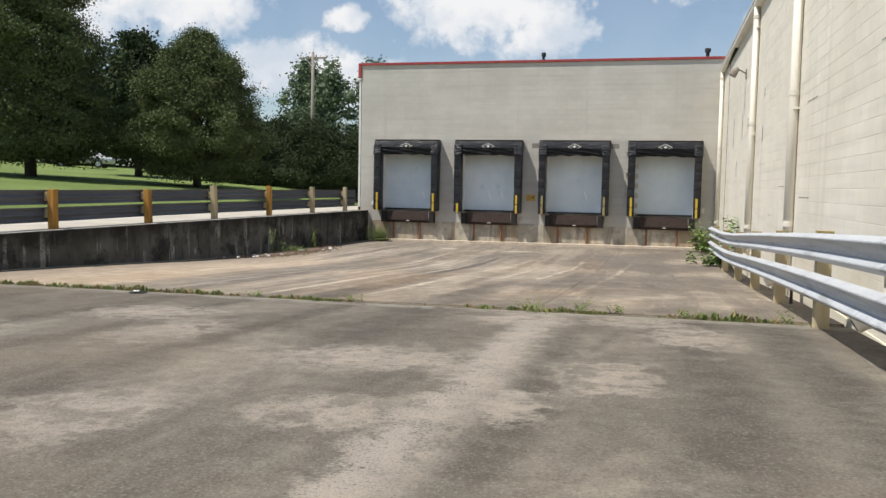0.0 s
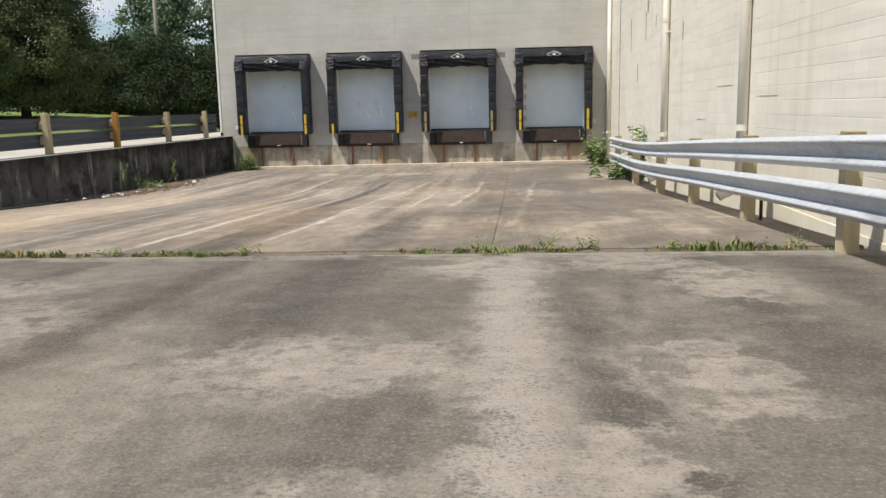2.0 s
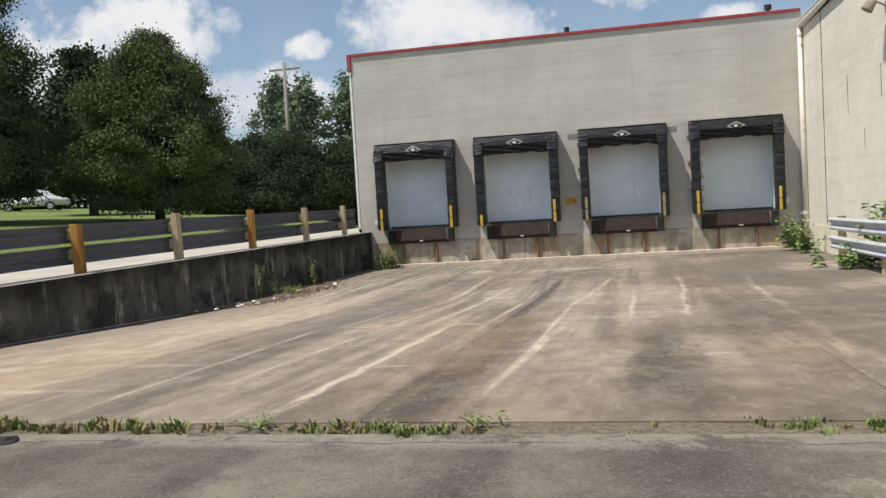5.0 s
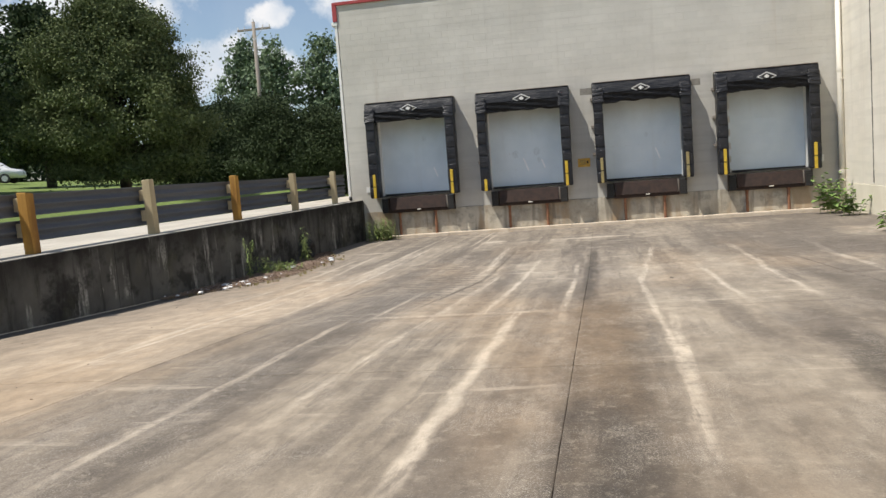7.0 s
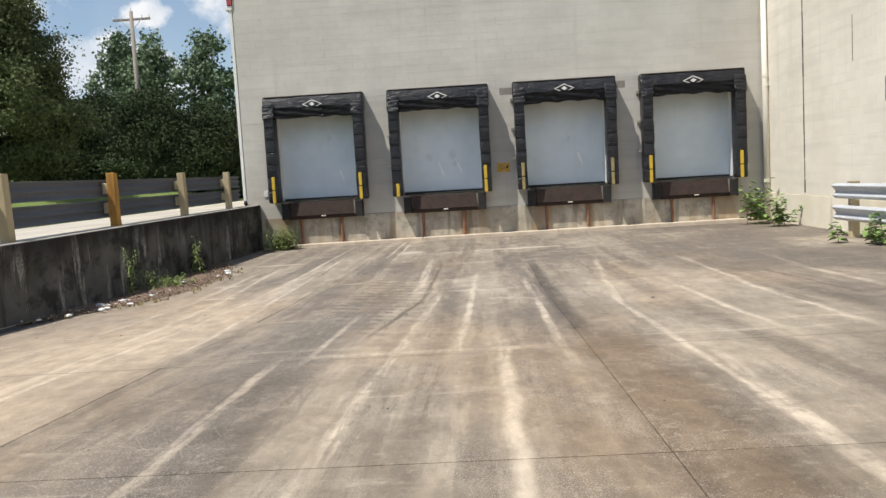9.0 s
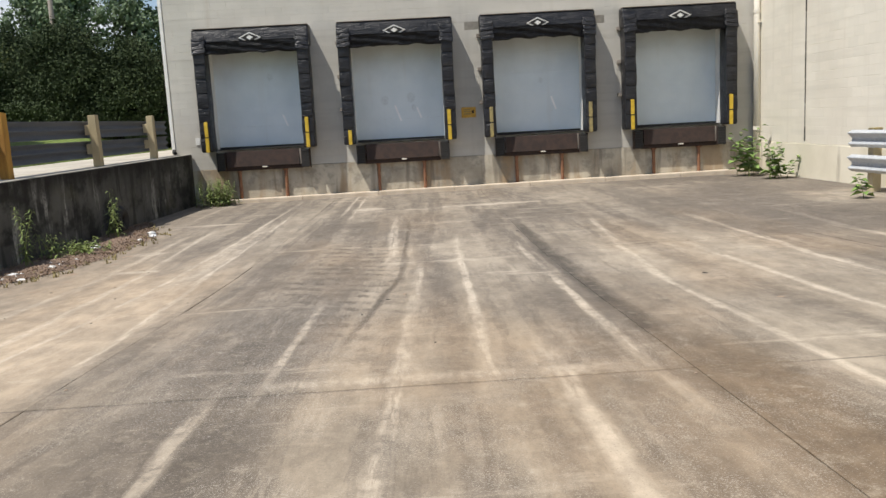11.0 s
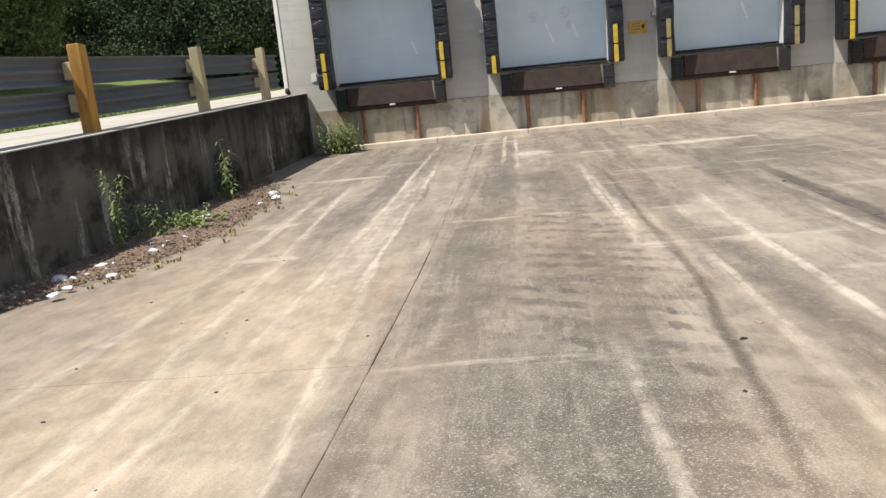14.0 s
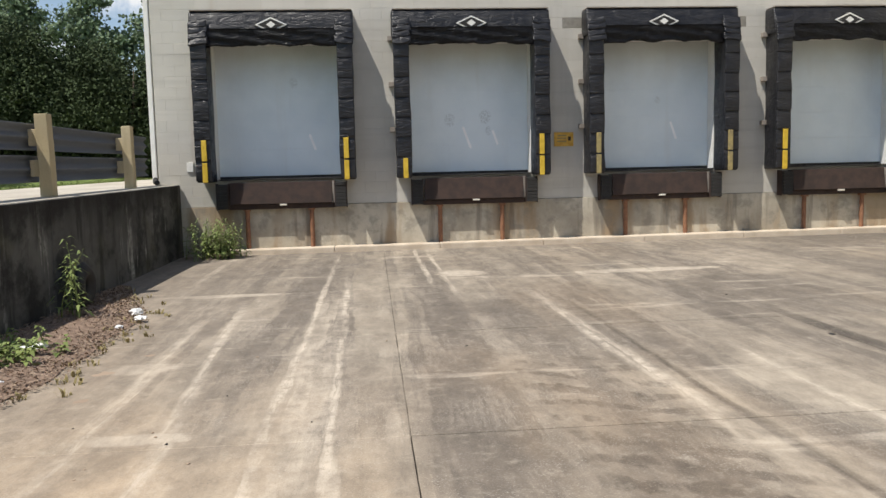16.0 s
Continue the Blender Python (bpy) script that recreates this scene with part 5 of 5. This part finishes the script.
for i, (x, y, h, r) in enumerate(((-50.0, 14.0, 8.0, 4.5), (-54.0, 0.0, 8.0, 5.0), (-44.0, 34.0, 9.0, 5.0), (-56.0, -14.0, 9.0, 5.0))):
    build_tree("tree", x, y, bank(x, y), h, r, 200, 60, 0.38, "leaf_dark", "dark tree at the far edge of the lawn", 60 + i, 0.1, 0.22, lumps=0.6, group="lawn edge trees", spread=0.6)


for i, (x, y, h, r) in enumerate(((-46.0, -24.0, 6.5, 4.6), (-46.0, -15.0, 6.0, 4.6), (-46.5, -6.0, 6.8, 4.8), (-46.0, 3.0, 6.2, 4.6), (-45.5, 12.0, 6.6, 4.8), (-44.0, 21.0, 6.2, 4.6), (-41.0, 30.0, 6.6, 4.8), (-37.0, 38.0, 6.4, 4.6), (-31.0, 45.0, 6.2, 4.6), (-24.0, 48.0, 5.6, 4.4), (-17.0, 47.0, 5.6, 4.4))):
    build_tree("woodland_bush", x, y, bank(x, y) - 0.3, h, r, 170, 70, 0.30, "leaf_dark", "dark dense bush at the wood edge beyond the lawn", 120 + i, 0.0, 0.1, stems=2, group="wood edge", spread=0.55, lumps=0.5)


def build_pole(x, y, z, top, arm, label):
    p = thing("utility_pole", x, y, z, label, "utility pole", "utility poles")
    h = top - z
    part("shaft", tube([(0, 0, -0.5), (0, 0, h)], [0.17, 0.11], 12), M["pole"], p, smooth=True)
    part("crossarm", box(-arm, arm, -0.06, 0.06, h - 0.55, h - 0.42, 0.008), M["pole"], p)
    for s in (-1, 1):
        part("brace", tube([(0, -0.1, h - 1.2), (s * arm * 0.55, -0.07, h - 0.5)], 0.025, 6), M["zinc"], p)
        for k in (0.55, 0.95):
            part("insulator", tube([(s * arm * k, 0, h - 0.42), (s * arm * k, 0, h - 0.24)], [0.05, 0.03], 8), M["white"], p)
    part("insulator", tube([(0, 0, h), (0, 0, h + 0.2)], [0.05, 0.03], 8), M["white"], p)


build_pole(-15.85, 25.8, bank(-15.8, 25.8), 12.75, 1.15, "grey wooden utility pole with a crossarm")
build_pole(-9.5, 38.0, bank(-9.5, 38.0), 11.6, 1.1, "grey wooden utility pole standing farther off")


# ---------------------------------------------------------------- parked car on the lawn road
def build_car(x, y, rz):
    c = thing("car", x, y, bank(x, y), "white parked car half hidden behind the trees", "car", rz=rz)
    prof = [(-2.2, 0.35), (-2.25, 0.75), (-2.0, 0.95), (-1.3, 1.0), (-0.8, 1.42), (0.7, 1.45), (1.3, 1.0), (2.1, 0.85), (2.25, 0.6), (2.2, 0.35)]
    bm = bmesh.new()
    a = [bm.verts.new((p[0], -0.85, p[1])) for p in prof]
    b = [bm.verts.new((p[0], 0.85, p[1])) for p in prof]
    bm.faces.new(a)
    bm.faces.new(b[::-1])
    for k in range(len(prof)):
        j = (k + 1) % len(prof)
        bm.faces.new((a[k], b[k], b[j], a[j]))
    bmesh.ops.recalc_face_normals(bm, faces=bm.faces[:])
    bmesh.ops.bevel(bm, geom=bm.edges[:], offset=0.07, segments=2, affect="EDGES")
    part("body", bm, M["car"], c, smooth=True)
    for s in (-1, 1):
        bm = bmesh.new()
        bm.faces.new([bm.verts.new((px, s * 0.856, pz)) for px, pz in ((-1.1, 1.02), (-0.72, 1.36), (0.6, 1.38), (1.1, 1.02))])
        bmesh.ops.solidify(bm, geom=bm.faces[:], thickness=0.01)
        part("side_window", bm, M["car_glass"], c)
        for wx in (-1.35, 1.4):
            w = part("wheel", tube([(wx, s * 0.70, 0.31), (wx, s * 0.88, 0.31)], 0.31, 18), M["rubber"], c)
            part("rim", tube([(wx, s * 0.86, 0.31), (wx, s * 0.89, 0.31)], 0.19, 14), M["zinc"], w)


build_car(-32.9, 20.6, 20)


# ---------------------------------------------------------------- small plants
def grass_tuft(rng, n, h, r, lean=0.5):
    v, f = [], []
    for k in range(n):
        a, q = rng.uniform(0, math.tau), r * rng.uniform(0, 1) ** 0.5
        x, y = q * math.cos(a), q * math.sin(a)
        b, hh = rng.uniform(0, math.tau), h * rng.uniform(0.4, 1.1)
        dx, dy = math.cos(b) * hh * lean * rng.uniform(0.2, 1), math.sin(b) * hh * lean * rng.uniform(0.2, 1)
        w = 0.006 + 0.005 * rng.uniform()
        px, py = -math.sin(b) * w, math.cos(b) * w
        i = len(v)
        v += [(x - px, y - py, -0.02), (x + px, y + py, -0.02), (x + dx * 0.45 + px, y + dy * 0.45 + py, hh * 0.65), (x + dx * 0.45 - px, y + dy * 0.45 - py, hh * 0.65), (x + dx, y + dy, hh)]
        f += [(i, i + 1, i + 2, i + 3), (i + 3, i + 2, i + 4)]
    return v, f


def leafy_stalk(rng, h, leaves, size, droop=0.35, bend=0.12, spread=1.0):
    """One stalk with long leaves set round it; returns stalk mesh and leaf lists."""
    bx, by = rng.normal(size=2) * bend
    pts = [(bx * k * k, by * k * k, h * k) for k in (0, 0.3, 0.6, 1.0)]
    v, f = [], []
    for k in range(leaves):
        t = 0.12 + 0.88 * (k + rng.uniform()) / leaves
        a = k * 2.4 + rng.uniform(-0.4, 0.4)
        s = size * rng.uniform(0.6, 1.2) * (1.15 - 0.55 * t)
        ox, oy, oz = bx * t * t, by * t * t, h * t
        ca, sa = math.cos(a), math.sin(a)
        w = s * 0.17 * spread
        i = len(v)
        v += [(ox, oy, oz), (ox + ca * s * 0.45 - sa * w, oy + sa * s * 0.45 + ca * w, oz + s * 0.16), (ox + ca * s * 0.45 + sa * w, oy + sa * s * 0.45 - ca * w, oz + s * 0.16),
              (ox + ca * s, oy + sa * s, oz - s * droop * rng.uniform(0, 1))]
        f += [(i, i + 1, i + 3, i + 2)]
    return pts, v, f


def weed_plant(name, x, y, h, stalks, leaves, size, mat, label, seed, r=0.12, spread=1.0, z=None, bend=0.12):
    rng = np.random.default_rng(seed)
    p = thing(name, x, y, level(x, y) if z is None else z, label, "weed" if "weed" in name else "plant")
    bm, V, F = bmesh.new(), [], []
    for k in range(stalks):
        ox, oy = (rng.normal(size=2) * r).tolist()
        pts, v, f = leafy_stalk(rng, h * rng.uniform(0.55, 1.0), leaves, size, bend=bend, spread=spread)
        tube([(a + ox, b + oy, c - 0.03) for a, b, c in pts], [0.009, 0.007, 0.005, 0.002], 5, bm)
        i = len(V)
        V += [(a + ox, b + oy, max(c, 0.01)) for a, b, c in v]
        F += [tuple(q + i for q in g) for g in f]
    part("stalk", bm, M["weed"], p)
    mesh_from("foliage", V, F, M[mat], p)
    return p


weed_plant("tall_weed", -1.50, -10.4, 1.45, 2, 60, 0.17, "weed", "tall narrow-leaved weed growing against the wall", 1, 0.05, 0.55)
weed_plant("tall_weed", -1.25, -9.4, 0.34, 5, 14, 0.12, "weed", "short bushy weed growing against the wall", 2, 0.07, 0.55)
weed_plant("tall_weed", -1.50, -7.0, 1.0, 4, 30, 0.18, "weed", "thin weed growing beside the black tyre", 3, 0.08, 0.55)
weed_plant("weed_clump", -1.15, -0.75, 0.80, 40, 26, 0.13, "weed", "dense weed clump in the wall corner", 4, 0.22)
weed_plant("weed_clump", -1.22, -8.95, 0.26, 16, 16, 0.13, "weed", "low green weed spreading over the litter bed", 14, 0.2, 1.2)
weed_plant("weed_clump", -1.45, -9.7, 0.55, 4, 22, 0.15, "weed", "leafy weed growing beside the retaining wall", 15, 0.07, 0.6)
weed_plant("weed_clump", -0.85, -0.5, 0.55, 12, 18, 0.12, "weed", "low weed clump beside the kerb", 5, 0.16)
weed_plant("sapling", 12.35, -1.35, 1.35, 7, 14, 0.27, "sapling", "broad-leaved sapling in the building corner", 6, 0.16, 3.2, bend=0.3)
weed_plant("sapling", 12.62, -2.45, 0.95, 8, 13, 0.22, "sapling", "low broad-leaved sapling against the wall", 7, 0.16, 3.0, bend=0.25)
weed_plant("sapling", 12.86, -8.6, 1.75, 5, 16, 0.32, "sapling", "broad-leaved sapling growing up behind the rail", 8, 0.12, 3.2, bend=0.2)
weed_plant("sapling", 12.5, -8.3, 0.62, 8, 14, 0.24, "sapling", "leafy growth spilling under the rail", 9, 0.22, 3.0, bend=0.3)
weed_plant("sapling", 12.9, -9.9, 1.45, 2, 9, 0.22, "sapling", "small sapling behind the rail", 10, 0.08, 3.0)
weed_plant("weed_clump", 12.35, -24.25, 0.16, 5, 6, 0.07, "weed", "weed clump under the rail", 12, 0.15, 1.6)

# weeds along the open paving joint
rng = np.random.default_rng(5)
spots = []
for k in range(190):
    x = -1.6 + 14.4 * (k + rng.uniform()) / 190
    d = noise.noise((x * 0.9, 3, 1)) + 0.25 * noise.noise((x * 3.1, 1, 7)) + (0.42 if x < 5.8 else 0.26 if x > 8.3 else -0.02)
    if d > 0.02:
        spots.append((x, d))
strips = {"weed": ([], []), "dry_grass": ([], [])}
for k, (x, d) in enumerate(spots):
    for rep in range(2):
        h = (0.028 + 0.085 * max(d, 0)) * rng.uniform(0.4, 1.5)
        xx, y = x + rng.normal() * 0.08, -24.18 + rng.normal() * 0.075 + 0.05 * math.sin(x * 0.8)
        v, f = grass_tuft(rng, int(rng.uniform(5, 12 + 22 * max(d, 0))), h, 0.06, 1.0)
        V, F = strips["weed" if rng.uniform() < 0.6 else "dry_grass"]
        i, z = len(V), level(xx, y) - 0.01
        V += [(p[0] + xx, p[1] + y, p[2] + z) for p in v]
        F += [tuple(q + i for q in g) for g in f]
tagged(mesh_from("joint_grass", *strips["weed"], M["weed"]), "short ragged green grass in the open paving joint", "grass", kind="stuff")
tagged(mesh_from("joint_dry_grass", *strips["dry_grass"], M["dry_grass"]), "short dry yellow grass in the open paving joint", "grass", kind="stuff")
for k, (x, y, h) in enumerate(((9.15, -24.1, 0.17), (9.85, -24.05, 0.20), (10.3, -24.0, 0.17), (11.2, -24.1, 0.15), (9.27, -24.5, 0.15), (5.0, -24.2, 0.12), (6.6, -24.15, 0.12))):
    weed_plant("joint_weed", x, y, h, 5, 9, 0.07, "weed", "upright green weed in the open paving joint", 80 + k, 0.06, 1.2)
# grassy edge of the lawn along the slab
V, F = [], []
for k in range(2600):
    y = rng.uniform(-30, 12)
    x = -4.78 - abs(rng.normal()) * 0.5
    v, f = grass_tuft(rng, 4, 0.10, 0.05, 0.7)
    i = len(V)
    z = bank(x, y)
    V += [(a + x, b + y, c + z) for a, b, c in v]
    F += [tuple(q + i for q in g) for g in f]
tagged(mesh_from("grass", V, F, M["weed"]), "ragged grass edge of the lawn", "grass", kind="stuff")


# ---------------------------------------------------------------- debris by the retaining wall
def debris_edge(y):
    """How far the litter bed reaches out from the wall."""
    k = min(max((y + 13.6) / 3.2, 0), 1) * min(max((-4.3 - y) / 3.0, 0), 1)
    return -1.78 + 1.05 * k + 0.18 * noise.noise((y * 1.3, 0, 2)) * k


bm = bmesh.new()
ys = span(-13.6, -4.3, 60)
rows = []
for y in ys:
    e = debris_edge(y)
    rows.append([bm.verts.new((-1.79 + (e + 1.79) * u, y, level(-1, y) + 0.008 + 0.05 * math.sin(math.pi * min(1, u * 0.9 + 0.1)) * (e + 1.79) + 0.015 * noise.noise((u * 6, y * 4, 1)) * (u < 1))) for u in (0, 0.15, 0.35, 0.6, 0.85, 1.0)])
for a, b in zip(rows, rows[1:]):
    for k in range(5):
        bm.faces.new((a[k], a[k + 1], b[k + 1], b[k]))
tagged(finish(bm, "debris_bed", M["litter_bed"], smooth=True), "brown bed of dirt and rotted leaves along the wall", "debris", kind="stuff")
V, F = [], []
for k in range(9000):
    y = rng.uniform(-13.6, -4.4)
    e = debris_edge(y) + 0.12
    x = -1.76 + (e + 1.76) * rng.uniform(0, 1)
    s = rng.uniform(0.008, 0.026)
    a = rng.normal(size=3)
    a[2] *= 0.4
    a /= np.linalg.norm(a)
    b = np.cross(a, (0.1, 0.2, 1.0))
    b /= np.linalg.norm(b)
    z = level(x, y) + 0.02 + 0.05 * rng.uniform() * min(1, (e - x) * 2.5)
    c = np.array((x, y, z))
    i = len(V)
    V += [tuple(c - a * s), tuple(c + b * s * 0.5 + (0, 0, 0.01)), tuple(c + a * s), tuple(c - b * s * 0.5)]
    F.append((i, i + 1, i + 2, i + 3))
tagged(mesh_from("dead_leaves", V, F, M["dry"]), "drift of dead brown leaves and twigs", "dead leaves", kind="stuff")
V, F = [], []
for k in range(60):
    y = rng.uniform(-13.5, -4.6)
    x = debris_edge(y) + rng.normal() * 0.15 + 0.1
    v, f = grass_tuft(rng, 7, 0.055, 0.05, 1.1)
    i = len(V)
    z = level(x, y)
    V += [(a + x, b + y, c + z) for a, b, c in v]
    F += [tuple(q + i for q in g) for g in f]
tagged(mesh_from("dry_weeds", V, F, M["dry_grass"]), "sparse dry weeds in the litter bed", "dry weeds", kind="stuff")


def crumpled(name, x, y, z, s, flat, mat, label, category, group, seed):
    rg = random.Random(seed)
    bm = bmesh.new()
    bmesh.ops.create_icosphere(bm, subdivisions=2, radius=1.0)
    for v in bm.verts:
        k = 1 + 0.5 * noise.noise(v.co * 1.9 + Vector((seed, 0, 0)))
        v.co = Vector((v.co.x * k * s, v.co.y * k * s * 0.7, max(v.co.z * k * s * flat, -0.3 * s * flat)))
    ob = finish(bm, name, mat)
    ob.matrix_basis = pose(x, y, z + 0.3 * s * flat, 0, 0, rg.uniform(0, 360))
    tagged(ob, label, category, group)
    return ob


bits = [(-1.45, -11.7, 0.10), (-1.3, -11.2, 0.07), (-1.05, -10.6, 0.06), (-1.1, -12.4, 0.07), (-1.35, -12.9, 0.06), (-1.2, -8.75, 0.13), (-0.85, -6.9, 0.11), (-0.70, -7.3, 0.08),
        (-0.78, -7.75, 0.05), (-1.15, -12.1, 0.05), (-0.95, -11.7, 0.05), (-1.25, -10.2, 0.05), (-1.0, -9.9, 0.04), (-1.6, -13.3, 0.05)]
for k, (x, y, s) in enumerate(bits):
    crumpled("litter", x, y, level(x, y) + 0.035, s, 0.4, M["litter"], "scrap of crumpled white litter on the leaves", "litter", "litter by the wall", k)
for k in range(26):
    y = rng.uniform(-13.3, -10.0)
    x = debris_edge(y) - 0.15 - abs(rng.normal()) * 0.2
    crumpled("litter", x, y, level(x, y) + 0.03, rng.uniform(0.015, 0.035), 0.6, M["litter"], "small scrap of white litter on the leaves", "litter", "litter by the wall", 100 + k)
for k, (x, y, s) in enumerate(((3.32, -24.6, 0.14),)):
    crumpled("crushed_carton", x, y, level(x, y), s, 0.22, M["rubber"], "crushed dark carton lying on the paving", "litter", "", 300)
    crumpled("paper_scrap", x - 0.02, y - 0.03, level(x, y) + 0.035, 0.07, 0.1, M["litter"], "white paper scrap on the crushed carton", "litter", "", 301)

# dark flat leaves and chips strewn on the concrete
for k in range(110):
    x, y = rng.uniform(-1.2, 6.5), rng.uniform(-22.0, -6.0)
    if rng.uniform() < 0.5:
        x = rng.uniform(-1.2, 2.0)
    s = rng.uniform(0.005, 0.014)
    crumpled("fallen_leaf", x, y, level(x, y) + 0.001, s, 0.35, M["dry"] if k % 3 else M["rubber"], "small dark fallen leaf on the concrete", "fallen leaf", "leaves on the yard", 500 + k)
for k, (x, y, s) in enumerate(((3.80, -14.62, 0.028), (3.95, -14.35, 0.03), (5.6, -9.4, 0.035), (7.0, -15.7, 0.035), (6.9, -14.2, 0.03))):
    crumpled("fallen_leaf", x, y, level(x, y), s, 0.15, M["dry"] if k % 2 else M["rubber"], "dark curled leaf on the concrete", "fallen leaf", "leaves on the yard", 700 + k)
for k, (x, y, s) in enumerate(((-0.55, -11.2, 0.16), (-0.3, -11.9, 0.12), (-0.25, -10.4, 0.10), (-0.35, -9.6, 0.12), (-0.15, -9.0, 0.09), (-0.4, -12.6, 0.14))):
    crumpled("dirt_clod", x, y, level(x, y) - 0.005, s * 0.8, 0.05, M["dry"], "flat patch of brown dirt on the concrete", "dirt", "dirt patches", 800 + k)


# old tyre leaning on the wall
def build_tyre(x, y, r):
    t = thing("old_tyre", x, y, level(x, y) + r, "black worn tyre leaning on the retaining wall", "tyre")
    bm = bmesh.new()
    ring, tube_n, rr = 36, 12, r * 0.34
    vs = []
    for i in range(ring):
        a = i * math.tau / ring
        row = []
        for j in range(tube_n):
            b = j * math.tau / tube_n
            q = rr * (1 + 0.12 * math.cos(4 * b))
            d = r - rr + q * math.cos(b)
            row.append(bm.verts.new((q * math.sin(b) * 0.8, d * math.cos(a), d * math.sin(a))))
        vs.append(row)
    for i in range(ring):
        for j in range(tube_n):
            bm.faces.new((vs[i][j], vs[(i + 1) % ring][j], vs[(i + 1) % ring][(j + 1) % tube_n], vs[i][(j + 1) % tube_n]))
    part("tread", bm, M["rubber"], t, smooth=True)
    # black disc paints the shade of the tyre's open middle
    part("hollow", tube([(-0.03, 0, 0), (-0.01, 0, 0)], r * 0.5, 20), M["dark"], t, "near-black disc painted as the shade in the tyre's middle")


build_tyre(-1.62, -6.2, 0.27)


# ---------------------------------------------------------------- blocks of the walls, last
def block_rects(a0, a1, z0, z1, first):
    """Running bond: (along0, along1, z0, z1) of every block."""
    out, z, odd = [], z0, first
    while z < z1 - 0.02:
        zt = min(z + 0.2032, z1)
        a = a0 - (0.2032 if odd else 0.0)
        while a < a1 - 0.01:
            b = min(a + 0.4064, a1)
            s = max(a, a0)
            if b - s > 0.04:
                out.append((s, b, z, zt))
            a += 0.4064
        z, odd = zt, not odd
    return out


def block_shape(w, h, d, g=0.004, c=0.006):
    """Five faces of a block and a chamfer, front at d, centred on its base corner; local x along, y outwards, z up."""
    v = [(g, 0, g), (w - g, 0, g), (w - g, 0, h - g), (g, 0, h - g), (g + c, d, g + c), (w - g - c, d, g + c), (w - g - c, d, h - g - c), (g + c, d, h - g - c)]
    f = [(4, 5, 6, 7), (0, 1, 5, 4), (1, 2, 6, 5), (2, 3, 7, 6), (3, 0, 4, 7)]
    return v, f


def lay_blocks():
    meshes = {}
    near, V, F = 0, [], []
    for a, b, z0, z1 in block_rects(-2.25, 13.17, 0.86, ROOF_Z - 0.002, False):
        mx, mz = (a + b) / 2, (z0 + z1) / 2
        if in_opening(mx, mz, 0.02):
            continue
        v, f = block_shape(b - a, z1 - z0, 0.0022, 0.0012, 0.003)
        hidden = any(abs(mx - d) < 1.3 for d in DOORS) and 1.2 < mz < 4.35
        patch = 5.55 < mx < 5.86 and 4.1 < mz < 4.33 or 8.75 < mx < 9.0 and 4.2 < mz < 4.4
        if mz < 4.72 and not hidden and near < 300:
            key = (round(b - a, 3), round(z1 - z0, 3), patch)
            if key not in meshes:
                me = bpy.data.meshes.new("block")
                me.from_pydata([(p[0], -p[1], p[2]) for p in v], [], f)
                me.materials.append(M["bare_block"] if patch else M["grey_block"])
                meshes[key] = me
            ob = new("block", meshes[key])
            ob.parent = wall_dock
            ob.location = (a, 0.0058 - random.uniform(0, 0.0015), z0)
            near += 1
        else:
            i, y = len(V), 0.0058 - random.uniform(0, 0.0015)
            V += [(p[0] + a, y - p[1], p[2] + z0) for p in v]
            F += [tuple(q + i for q in g) for g in f]
    tagged(mesh_from("block_courses", V, F, M["grey_block"], wall_dock), kind="stuff")
    near, V, F = 0, [], []
    for a, b, z0, z1 in block_rects(0.0, 44.0, 0.84, 7.2, True):
        v, f = block_shape(b - a, z1 - z0, 0.002, 0.002, 0.005)
        if 12.0 < (a + b) / 2 < 24.0 and z0 < 2.8 and near < 300:
            key = (round(b - a, 3), round(z1 - z0, 3), "side")
            if key not in meshes:
                me = bpy.data.meshes.new("block")
                me.from_pydata([(-p[1], -p[0], p[2]) for p in v], [], f)
                me.materials.append(M["pale_block"])
                meshes[key] = me
            ob = new("block", meshes[key])
            ob.parent = wall_side
            ob.location = (13.1738 - random.uniform(0, 0.0006), -a, z0)
            near += 1
        else:
            i, x = len(V), 13.1738 - random.uniform(0, 0.0006)
            V += [(x - p[1], -a - p[0], p[2] + z0) for p in v]
            F += [tuple(q + i for q in g) for g in f]
    tagged(mesh_from("block_courses", V, F, M["pale_block"], wall_side), kind="stuff")


random.seed(12)
lay_blocks()
